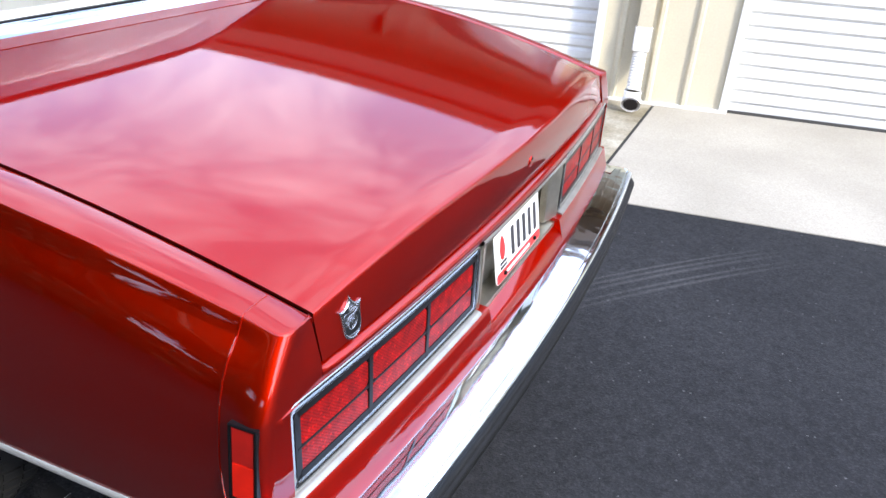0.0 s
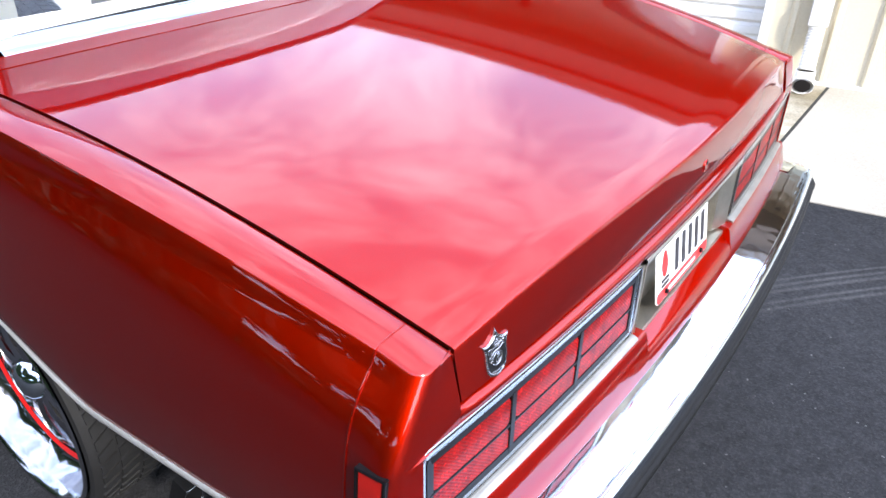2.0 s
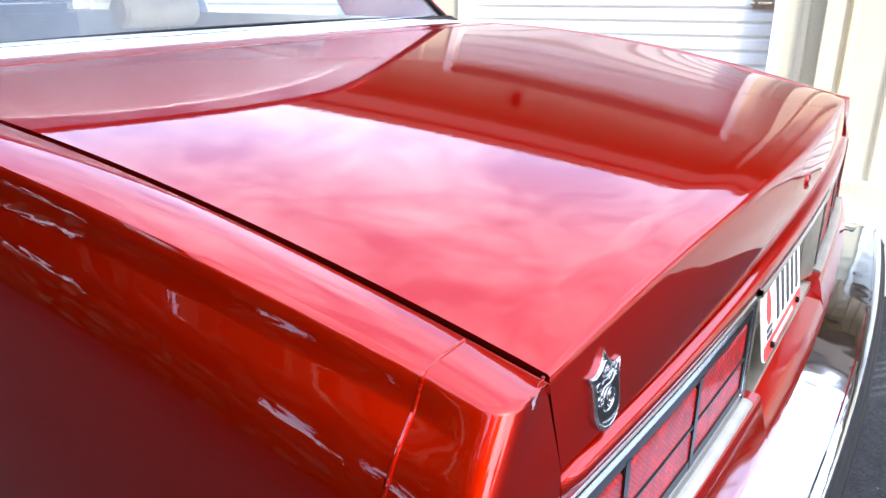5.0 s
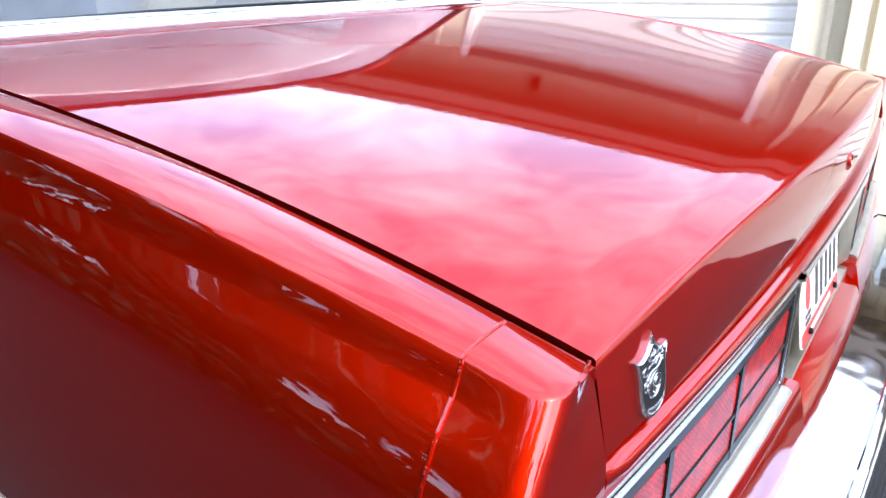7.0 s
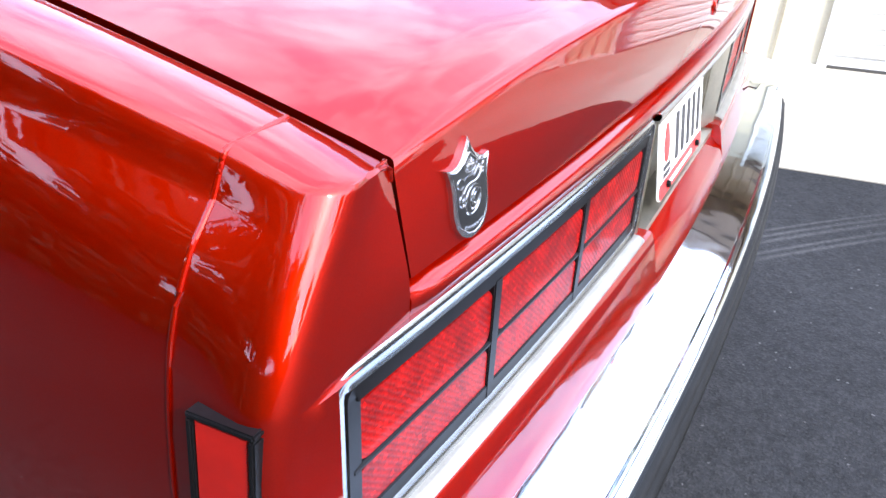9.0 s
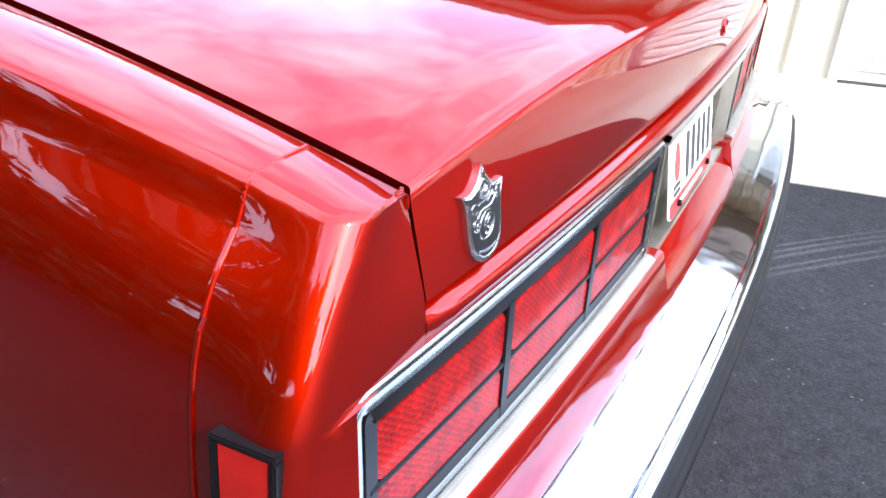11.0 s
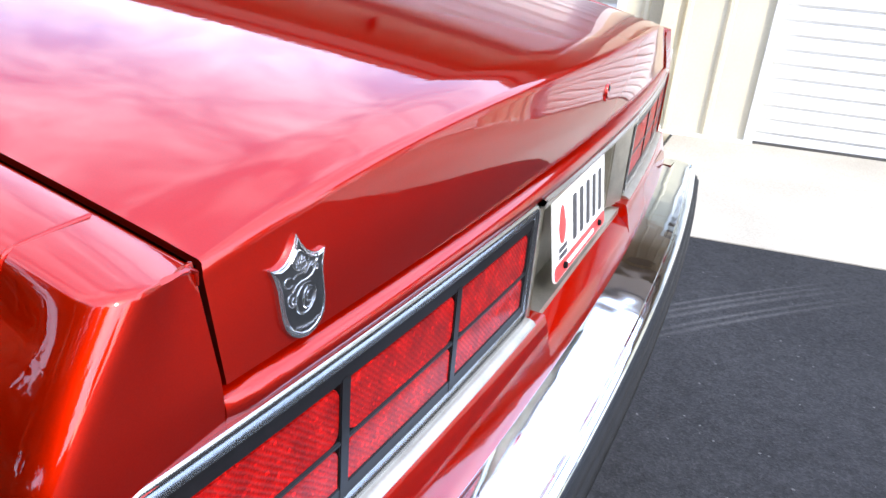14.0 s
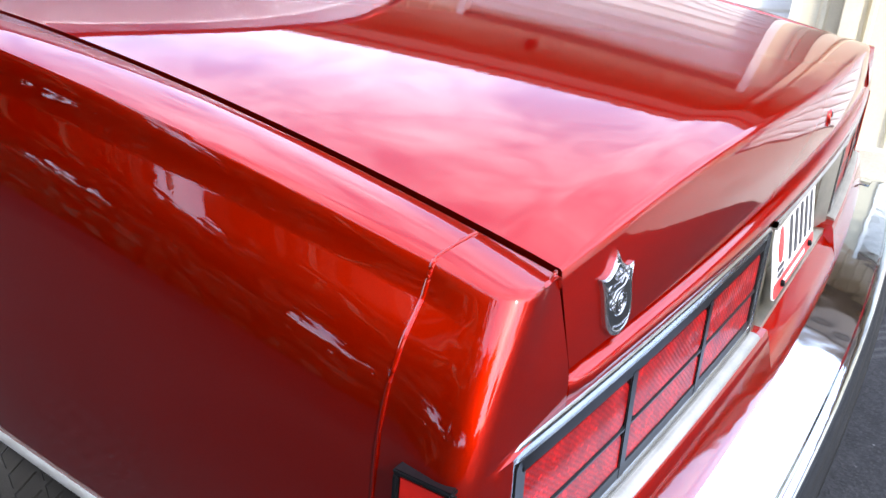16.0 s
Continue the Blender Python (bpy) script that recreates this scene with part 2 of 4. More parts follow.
def lens_relief_and_glints(m):
    """Slanting prism ribs in relief; their shading and scattered glints are painted into the colour."""
    t = m.node_tree
    b = t.nodes["Principled BSDF"]
    tc = t.nodes.new("ShaderNodeTexCoord")
    ribs = t.nodes.new("ShaderNodeTexWave")
    ribs.bands_direction = "DIAGONAL"
    ribs.inputs["Scale"].default_value, ribs.inputs["Distortion"].default_value = 95.0, 1.5
    cells = t.nodes.new("ShaderNodeTexVoronoi")
    cells.inputs["Scale"].default_value = 260.0
    for n in (ribs, cells):
        t.links.new(tc.outputs["Object"], n.inputs["Vector"])
    spark = t.nodes.new("ShaderNodeSeparateColor")
    t.links.new(cells.outputs["Color"], spark.inputs["Color"])
    bright = t.nodes.new("ShaderNodeMapRange")
    for key, value in (("From Min", 0.90), ("From Max", 1.0), ("To Min", 0.0), ("To Max", 1.3)):
        bright.inputs[key].default_value = value
    t.links.new(spark.outputs["Red"], bright.inputs["Value"])
    band = t.nodes.new("ShaderNodeMapRange")
    band.inputs["To Min"].default_value, band.inputs["To Max"].default_value = 0.80, 1.15
    t.links.new(ribs.outputs["Fac"], band.inputs["Value"])
    total = t.nodes.new("ShaderNodeMath")
    t.links.new(bright.outputs["Result"], total.inputs[0])
    t.links.new(band.outputs["Result"], total.inputs[1])
    tint = t.nodes.new("ShaderNodeMix")
    tint.data_type, tint.blend_type = "RGBA", "MULTIPLY"
    tint.inputs["Factor"].default_value = 1.0
    t.links.new(b.inputs["Base Color"].links[0].from_socket, tint.inputs["A"])
    t.links.new(total.outputs[0], tint.inputs["B"])
    t.links.new(tint.outputs["Result"], b.inputs["Base Color"])
    bp = t.nodes.new("ShaderNodeBump")
    bp.inputs["Strength"].default_value, bp.inputs["Distance"].default_value = 0.5, 0.0010
    t.links.new(ribs.outputs["Fac"], bp.inputs["Height"])
    b.inputs["Specular IOR Level"].default_value = 0.06
    t.links.new(bp.outputs["Normal"], b.inputs["Normal"])


lens_relief_and_glints(LENS)
RED_STRIPE = material("red_stripe", (0.60, 0.012, 0.012), rough=0.25, coat=1.0, vary=0.1)


# ---- mesh helpers ----
import collections


def mesh_object(name, verts, faces, mat, parent=None, label="", smooth=40.0, thick=0.0, bevel=0.0):
    me = bpy.data.meshes.new(name)
    me.from_pydata([tuple(v) for v in verts], [], faces)
    bm = bmesh.new()
    bm.from_mesh(me)
    bmesh.ops.remove_doubles(bm, verts=bm.verts, dist=1e-5)
    bmesh.ops.recalc_face_normals(bm, faces=bm.faces)
    if bevel > 0:
        bmesh.ops.bevel(bm, geom=[e for e in bm.edges if len(e.link_faces) == 2 and e.calc_face_angle(0) > 0.6], offset=bevel, segments=2, affect="EDGES", clamp_overlap=True)
    bm.to_mesh(me)
    bm.free()
    if smooth:
        me.shade_smooth()
        me.set_sharp_from_angle(angle=radians(smooth))
        if thick:
            count = collections.Counter(k for p in me.polygons for k in p.edge_keys)
            for e in me.edges:
                if count[e.key] == 1:
                    e.use_edge_sharp = True
    me.materials.append(mat)
    ob = new(name, me)
    if parent:
        ob.parent = parent
    if label:
        tagged(ob, label)
    if thick:
        mod = ob.modifiers.new("thickness", "SOLIDIFY")
        mod.thickness, mod.offset = thick, 0.0
    return ob


def grid(rows, close=False):
    n = len(rows[0])
    verts = [v for r in rows for v in r]
    faces = []
    for i in range(len(rows) - 1):
        for j in range(n - 1 + (1 if close else 0)):
            k = (j + 1) % n
            faces.append((i * n + j, i * n + k, (i + 1) * n + k, (i + 1) * n + j))
    return verts, faces


def join(*pieces):
    verts, faces = [], []
    for v, f in pieces:
        o = len(verts)
        verts += list(v)
        faces += [tuple(i + o for i in q) for q in f]
    return verts, faces


def box(a, b):
    (x0, y0, z0), (x1, y1, z1) = a, b
    v = [(x, y, z) for z in (z0, z1) for y in (y0, y1) for x in (x0, x1)]
    return v, [(0, 2, 3, 1), (4, 5, 7, 6), (0, 1, 5, 4), (2, 6, 7, 3), (0, 4, 6, 2), (1, 3, 7, 5)]


def prism(outline, back):
    """A closed outline and its copy moved by back, joined into a solid."""
    n = len(outline)
    v = list(outline) + [tuple(np.add(p, back)) for p in outline]
    f = [tuple(range(n)), tuple(range(2 * n - 1, n - 1, -1))]
    return v, f + [(i, i + n, (i + 1) % n + n, (i + 1) % n) for i in range(n)]


def sweep(path, profile):
    """Closed profile (list of (a, b)) along a path of (point, side, up)."""
    rows = [[tuple(Vector(p) + Vector(s) * a + Vector(u) * b) for a, b in profile] for p, s, u in path]
    v, f = grid(rows, True)
    n = len(profile)
    return v, f + [tuple(range(n)), tuple(range(len(v) - 1, len(v) - n - 1, -1))]


def tube(points, r, n=8):
    pts = [Vector(p) for p in points]
    path = []
    for i, p in enumerate(pts):
        d = (pts[min(i + 1, len(pts) - 1)] - pts[max(i - 1, 0)]).normalized()
        s = d.cross(Vector((0, 0, 1)) if abs(d.z) < 0.9 else Vector((0, 1, 0))).normalized()
        path.append((p, s, d.cross(s)))
    return sweep(path, [(r * math.cos(2 * math.pi * k / n), r * math.sin(2 * math.pi * k / n)) for k in range(n)])


def lathe(profile, centre, axis, n=48):
    """Profile of (radius, along axis) turned round the axis through centre."""
    axis = Vector(axis).normalized()
    s = axis.orthogonal().normalized()
    u = axis.cross(s)
    rows = [[tuple(Vector(centre) + axis * h + (s * math.cos(2 * math.pi * k / n) + u * math.sin(2 * math.pi * k / n)) * r) for k in range(n)] for r, h in profile]
    return grid(rows, True)


def mirrored(piece):
    return [(-x, y, z) for x, y, z in piece[0]], [tuple(reversed(f)) for f in piece[1]]


def empty(name, place=(0, 0, 0)):
    ob = new(name)
    ob.location = place
    ob.empty_display_size = 0.2
    return ob


# ---- ground and apron ----
GROUND = -0.16


def apron_x(y):
    return 2.58 - 0.15 * y


WALL_O, WALL_U, WALL_N = Vector((4.92, 0, GROUND)), Vector((0.1676, -0.9858, 0)), Vector((-0.9858, -0.1676, 0))


def at_wall(u, d, z):
    return tuple(WALL_O + WALL_U * u + WALL_N * d + Vector((0, 0, z)))


S = 600.0
ground = mesh_object("ground", *grid([[(x, y, GROUND) for y in (-S, -20, 0, 20, S)] for x in (-S, -20, 0, 20, S)]), ASPHALT)
tagged(ground, "dark sealed asphalt with pale grit and worn patches", "ground", kind="structure")

apron = empty("apron", (0, 0, GROUND))
tagged(apron, "pale concrete apron in front of the storage units", "pavement", kind="structure")


def slab(name, corners, mat, z0=-0.06, z1=0.006):
    o = [(x, y, z1) for x, y in corners]
    return mesh_object(name, *prism(o, (0, 0, z0 - z1)), mat, apron)


slab("slab", [(apron_x(0.36), 0.360), (4.95, 0.360), at_wall(9, -0.1, 0)[:2], (apron_x(-9), -9)], CONCRETE)
slab("slab", [(apron_x(12), 12), at_wall(-12, -0.1, 0)[:2], (4.8, 1.45), (apron_x(1.45), 1.45)], CONCRETE)
slab("slab", [(apron_x(1.44), 1.44), (4.8, 1.44), (4.95, 0.385), (apron_x(0.385), 0.385)], WET_CONCRETE)
slab("joint", [(apron_x(0.36), 0.359), (4.95, 0.359), (4.95, 0.386), (apron_x(0.38), 0.386)], JOINT, z1=0.001)
slab("joint", [(apron_x(1.45), 1.439), (4.85, 1.439), (4.85, 1.451), (apron_x(1.45), 1.451)], JOINT, z1=0.001)

# ---- storage building ----
building = empty("storage_building", at_wall(0, 0, 0))
building.matrix_world = Matrix(((WALL_U.x, WALL_N.x, 0, WALL_O.x), (WALL_U.y, WALL_N.y, 0, 0), (0, 0, 1, GROUND), (0, 0, 0, 1)))
tagged(building, "low storage building with beige ribbed metal walls and white roll-up doors", "building")
PIER_A, PIER_B, DOOR_W, DOOR_H, EAVE = -0.94, 0.19, 2.55, 2.38, 2.80
PITCH = PIER_B - PIER_A + DOOR_W


def b_part(name, piece, mat, label="", parent=None, **more):
    return mesh_object(name, *piece, mat, parent or building, label, **more)


def ribbed(u0, u1, z0, z1, pitch=0.305):
    """Metal cladding: flat sheet with raised ribs, as one folded solid sheet."""
    us, ds = [u0], [0.0]
    first = math.ceil((u0 + 0.141) / pitch)
    k = first
    while k * pitch - 0.141 < u1 - 0.06:
        c = k * pitch - 0.141
        if c > u0 + 0.05:
            for du, d in ((-0.032, 0.0), (-0.014, 0.026), (0.014, 0.026), (0.032, 0.0)):
                us.append(c + du)
                ds.append(d)
        k += 1
    us.append(u1)
    ds.append(0.0)
    outline = [(u, d, z0) for u, d in zip(us, ds)] + [(u1, -0.10, z0), (u0, -0.10, z0)]
    return prism(outline, (0, 0, z1 - z0))


def roll_door(u0, u1):
    holder = b_part("roll_up_door", box((u0, -0.14, 0.0), (u1, -0.10, 0.05)), FRAME_WHITE, "white corrugated roll-up steel door")
    pitch = 0.107
    prof = [(0.0, -0.098), (0.020, -0.112), (0.030, -0.112), (0.048, -0.094), (pitch - 0.022, -0.094), (pitch - 0.001, -0.0975), (pitch - 0.001, -0.101), (0.05, -0.098), (0.03, -0.116), (0.020, -0.116), (0.0, -0.102)]
    first = None
    for i in range(22):
        if first is None:
            first = mesh_object("slat", *prism([(u0, d, zz) for zz, d in prof], (u1 - u0, 0, 0)), DOOR_WHITE, holder, smooth=25)
            me = first.data
            ob = first
        else:
            ob = new("slat", me)
            ob.parent = holder
        ob.location = (0, 0, 0.05 + i * pitch)
    mesh_object("threshold", *box((u0, -0.20, 0.0), (u1, -0.02, 0.012)), JOINT, holder)
    return holder


for i in range(-2, 3):
    a, b = PIER_A + i * PITCH, PIER_B + i * PITCH
    b_part("wall_panel", ribbed(a, b, 0.0, DOOR_H), CLAD)
    b_part("header_panel", ribbed(b, b + DOOR_W, DOOR_H + 0.06, EAVE, 0.23), HEADER_SHADED)
    b_part("header_panel", ribbed(a, b, DOOR_H, EAVE, 0.23), HEADER_SHADED)
    for u in (a, b):
        b_part("door_frame", box((u - 0.035, -0.13, 0.0), (u + 0.035, 0.03, DOOR_H + 0.06)), FRAME_WHITE, bevel=0.003)
    b_part("door_head", box((b + 0.035, -0.088, DOOR_H), (b + DOOR_W - 0.035, -0.004, DOOR_H + 0.059)), EDGE_BROWN)
    roll_door(b + 0.035, b + DOOR_W - 0.035)
    b_part("base_trim", box((a + 0.035, -0.1, 0.0), (b - 0.035, 0.034, 0.03)), FRAME_WHITE)
L0, L1 = PIER_A - 2 * PITCH, PIER_B + 2 * PITCH + DOOR_W
OVER = 0.42
b_part("soffit", box((L0, -0.1, EAVE), (L1, OVER - 0.02, EAVE + 0.02)), EDGE_BROWN)
b_part("fascia", box((L0, OVER - 0.018, EAVE - 0.01), (L1, OVER, EAVE + 0.19)), EDGE_BROWN, bevel=0.003)
b_part("roof_edge", prism([(L0, OVER - 0.02, EAVE + 0.19), (L0, OVER + 0.035, EAVE + 0.195), (L0, OVER + 0.03, EAVE + 0.31), (L0, OVER - 0.02, EAVE + 0.33)], (L1 - L0, 0, 0)), EDGE_BROWN)
b_part("roof", prism([(L0, OVER - 0.021, EAVE + 0.33), (L0, -9.0, EAVE + 1.0), (L0, -9.0, EAVE + 0.92), (L0, OVER - 0.021, EAVE + 0.20)], (L1 - L0, 0, 0)), ROOFING)
for nm, piece in (("end_wall", box((L0, -9.0, 0), (L0 + 0.1, -0.1, EAVE))), ("end_wall", box((L1 - 0.1, -9.0, 0), (L1, -0.1, EAVE))), ("back_wall", box((L0, -9.0, 0), (L1, -8.9, EAVE + 0.9)))):
    b_part(nm, piece, CLAD)

# latch on the door beside the pier
latch = empty("door_latch", at_wall(-1.0, -0.09, 1.02))
latch.parent = None
latch.matrix_world = building.matrix_world @ Matrix.Translation((-1.045, -0.090, 1.295))
tagged(latch, "brass-coloured slide latch on a white roll-up door", "latch")
mesh_object("plate", *box((-0.085, 0.0, -0.04), (0.085, 0.006, 0.04)), BRASS, latch, bevel=0.002)
mesh_object("bolt", *tube([(-0.10, 0.018, 0.0), (0.11, 0.018, 0.0)], 0.010), BRASS, latch)
mesh_object("knob", *tube([(-0.02, 0.018, 0.0), (-0.02, 0.05, 0.0)], 0.009), BRASS, latch)
for dx in (-0.06, 0.06):
    mesh_object("staple", *box((dx - 0.012, 0.006, -0.02), (dx + 0.012, 0.032, 0.02)), BRASS, latch, bevel=0.003)

# downspout with a flexible elbow
spout = empty("downspout")
spout.matrix_world = building.matrix_world @ Matrix.Translation((-0.575, 0.0, 0.0))
tagged(spout, "cream downspout with a white corrugated outlet on the wall", "downspout")
mesh_object("pipe", *box((-0.062, 0.028, 0.62), (0.062, 0.11, EAVE - 0.02)), CLAD, spout, bevel=0.008)
mesh_object("collar", *box((-0.072, 0.018, 0.46), (0.072, 0.122, 0.66)), PVC, spout, bevel=0.008)
flex = []
for i in range(46):
    t = i / 45
    p = Vector((0.0, 0.065 + 0.24 * t ** 2.0, 0.48 - 0.30 * t))
    flex.append((0.060 if i % 3 else 0.053, p))
rows = [[tuple(p + Vector((r * math.cos(a), r * math.sin(a) * 0.9, r * math.sin(a) * 0.35))) for a in [2 * math.pi * k / 16 for k in range(16)]] for r, p in flex]
mesh_object("flexible_hose", *grid(rows, True), PVC, spout)
rows = []
for i in range(9):
    t = i / 8
    ang = radians(70 * t)
    c = Vector((0.0, 0.30 + 0.10 * math.sin(ang), 0.18 - 0.10 * t))
    side, up = Vector((1, 0, 0)), Vector((0, math.cos(ang), math.sin(ang)))
    w = 0.070
    rows.append([tuple(c + side * (w * math.cos(a) * (1.15 if t > 0.6 else 1)) + up * (w * math.sin(a))) for a in [2 * math.pi * (k + 0.5) / 12 for k in range(12)]])
rows += [[tuple(Vector(q) * 1.0) for q in rows[-1]]]
mesh_object("outlet", *grid(rows, True), PVC, spout, thick=0.004)
# near-black disc set in the mouth in place of the shade inside
mouth = [tuple(sum(p[k] for p in rows[-2]) / 12 * 0.26 + q[k] * 0.74 for k in range(3)) for q in rows[-2]]
mesh_object("mouth_shade", *prism(mouth, (0, -0.012, 0.002)), DARK, spout, "dark open mouth of the outlet")

# ---- the car ----
car = empty("car", (0, 0, 0))
tagged(car, "candy red full-size sedan with chrome bumper and large polished wheels", "car")


def part(name, piece, mat, parent=None, label="", **more):
    return mesh_object(name, *piece, mat, parent or car, label, **more)


def both(name, piece, mat, parents=(None, None), label="", **more):
    return part(name, piece, mat, parents[0], label, **more), part(name, mirrored(piece), mat, parents[1], label, **more)


def top_z(y):
    y = min(max(y, -0.1), 1.17)
    return 1.0 + 0.27 * y - 0.115 * y * y


def gap_x(y):
    return -0.826 - 0.055 * min(y, 1.2)


def crease_x(y):
    y = min(y, 1.25)
    return -0.886 - 0.115 * y + 0.045 * y * y


REAR_AXLE, FRONT_AXLE, TYRE_R, RIM_R, WHEEL_X = 1.40, 4.35, 0.40, 0.352, 0.775


def sill_z(y):
    base = 0.608 - 0.006 * min(max(y, 0), 1.0)
    for axle in (REAR_AXLE, FRONT_AXLE):
        u = (y - axle) / 0.70
        if abs(u) < 1:
            base = max(base, 0.602 + 0.19 * (1 - u * u) ** 1.6)
    return base


def side_x(y):
    y = min(max(y, 0.0), 1.0)
    return -0.9645 - 0.060 * y + 0.022 * y * y


SHOULDER = [(0.0, 0.0), (0.035, 0.012), (0.10, 0.06), (0.185, 0.118), (0.215, 0.131), (0.34, 0.182), (0.48, 0.24), (0.68, 0.368), (0.827, 0.525), (0.933, 0.75), (1.0, 1.0)]


def nose(y):
    """Narrowing of the body towards the front end."""
    return 1.0 - 0.05 * max(0.0, (y - 4.2) / 1.0) ** 2


def side_profile(y):
    zc, xc, xs = top_z(y) - 0.004, crease_x(y), side_x(y)
    pts = [(gap_x(y) - 0.004, y, top_z(y) - 0.009), (gap_x(y) - 0.004, y, top_z(y) - 0.003), (gap_x(y) - 0.010, y, top_z(y)), (gap_x(y) * 0.5 + xc * 0.5 - 0.005, y, top_z(y) - 0.0010), (xc + 0.006, y, zc + 0.0014)]
    pts += [(xc + (xs - xc) * s, y, zc - (zc - 0.805) * h) for s, h in SHOULDER]
    zb = sill_z(y)
    for q in (0.2, 0.4, 0.6, 0.8, 0.93, 1.0):
        pts.append((xs + 0.022 * q * q, y, 0.805 + (zb - 0.805) * q))
    pts.append((xs + 0.05, y, zb + 0.002))
    return [(x * nose(yy), yy, z) for x, yy, z in pts]


def side_panel(name, y0, y1, step=0.03):
    n = max(2, int((y1 - y0) / step))
    both(name, grid([side_profile(y0 + (y1 - y0) * i / n) for i in range(n + 1)]), PAINT, thick=0.0025)


side_panel("quarter_panel", 0.0665, 2.098)
side_panel("rear_door", 2.104, 3.096)
side_panel("front_door", 3.104, 4.02, 0.04)
side_panel("front_fender", 4.028, 5.05)

# bright moulding along the lower edge
for y0, y1 in ((0.10, 2.096), (2.106, 3.094), (3.106, 5.0)):
    path = []
    n = int((y1 - y0) / 0.03)
    for i in range(n + 1):
        y = y0 + (y1 - y0) * i / n
        xs = (side_x(y) + 0.022) * nose(y)
        path.append(((xs, y, sill_z(y) + 0.004), (-1, 0, 0), (0, 0, 1)))
    both("moulding", sweep(path, [(0.0, -0.010), (0.006, -0.008), (0.0085, -0.001), (0.006, 0.006), (0.0, 0.010)]), MOULDING)

# rear corner caps
RIDGE = [(1.000, -0.887), (0.987, -0.897), (0.969, -0.911), (0.951, -0.924), (0.923, -0.942), (0.893, -0.954), (0.85, -0.963), (0.80, -0.966), (0.72, -0.966), (0.63, -0.960)]
SEAM = [p for p in side_profile(0.0655)][5:-1]


def ridge_x(z):
    return float(np.interp(z, [r[0] for r in reversed(RIDGE)], [r[1] for r in reversed(RIDGE)]))


def cap_rows():
    rows = []
    levels = []
    for (xs, _, zs), (xt, _, zt) in zip(SEAM, SEAM[1:]):
        levels += [(xs, zs), ((xs + xt) / 2, (zs + zt) / 2)]
    levels = [(x, z) for x, z in levels + [(SEAM[-1][0], SEAM[-1][2])]]
    step = [(float(np.interp(-z, [-q[1] for q in levels], [q[0] for q in levels])), z) for z in (0.9010, 0.8975, 0.8957, 0.8942)]
    levels = sorted(levels + step, key=lambda q: -q[1])
    for xs, zs in levels:
        zr = zs - 0.0135 * max(0.0, (zs - 0.80) / 0.214)
        xr = ridge_x(zr)
        inner = zs > 0.8950
        xe = -0.8295 if inner else -0.911
        ye = (0.0015 - 0.0185 * min(1, (1.0 - zr) / 0.08)) if inner else -0.018
        low = min(1.0, max(0.0, (1.0 - zr) / 0.1))
        yc = -0.0062 - 0.007 * low
        A, B, C = (xs, 0.0655, zs), (xr - 0.008, 0.016 - 0.006 * low, zr + (zs - zr) * 0.2), (xr + 0.018, yc, zr)
        ctrl = (xr - 0.007, yc + 0.0006, zr)
        pts = [tuple(np.array(A) * (1 - q) + np.array(B) * q) for q in (0, 0.33, 0.67)]
        for k in range(8):
            q = k / 7
            pts.append(tuple(np.array(B) * (1 - q) ** 2 + 2 * q * (1 - q) * np.array(ctrl) + q * q * np.array(C)))
        pts += [(C[0] * (1 - q) + xe * q, C[1] * (1 - q) + ye * q, zr) for q in (0.33, 0.67, 1.0)]
        rows.append(pts)
    return rows


rows = cap_rows()
ridge_top = rows[0]
deck_edge = [(gap_x(p[1]) - 0.010, max(p[1], -0.003), top_z(p[1])) for p in ridge_top[:11]] + [(-0.8325, 0.001, 1.0)] * 3
edge_round = [(x + 0.006, y, z - 0.003) if k < 11 else (x + 0.002, y + 0.003, z - 0.0015) for k, (x, y, z) in enumerate(deck_edge)]
lifted = [tuple(0.55 * a + 0.45 * b + (0.0014 if k == 2 else 0.0) for k, (a, b) in enumerate(zip(p, q))) for p, q in zip(ridge_top, deck_edge)]
rounded = [tuple(0.93 * a + 0.07 * b + (0.0018 if k == 2 else 0.0) for k, (a, b) in enumerate(zip(p, q))) for p, q in zip(ridge_top, deck_edge)]
drop = [(x, y, z - 0.008) if k < 11 else (x, y + 0.006, z - 0.003) for k, (x, y, z) in enumerate(edge_round)]
bead = [(p[0] - 0.0010, 0.066, p[2] + 0.0008) for p in [q for q in side_profile(0.066)][2:-1]]
fine = []
for k in range(len(bead) - 1):
    p0, p1, p2, p3 = (np.array(bead[min(max(k + d, 0), len(bead) - 1)]) for d in (-1, 0, 1, 2))
    for q in (0.0, 0.25, 0.5, 0.75):
        fine.append(tuple(0.5 * (2 * p1 + (p2 - p0) * q + (2 * p0 - 5 * p1 + 4 * p2 - p3) * q * q + (3 * p1 - p0 - 3 * p2 + p3) * q ** 3)))
both("seam_bead", tube(fine + [bead[-1]], 0.0018, 8), PAINT)
both("rear_corner_cap", grid([drop, edge_round, deck_edge, lifted, rounded] + rows), PAINT, thick=0.0025, smooth=50)


# rear surfaces
def rear_y(x):
    return -0.055 + 0.043 * (x / 0.9) ** 2


def lid_edge_y(x):
    return -0.050 + 0.050 * (x / 0.82) ** 2


def plane_z(y):
    return 1.050 + 0.135 * y - 0.030 * y * y


def deck_z(x, y):
    return plane_z(y) - (plane_z(y) - top_z(y)) * min(1.0, abs(x / gap_x(y))) ** 4.5


LID_FRONT = 1.06
NX = 48


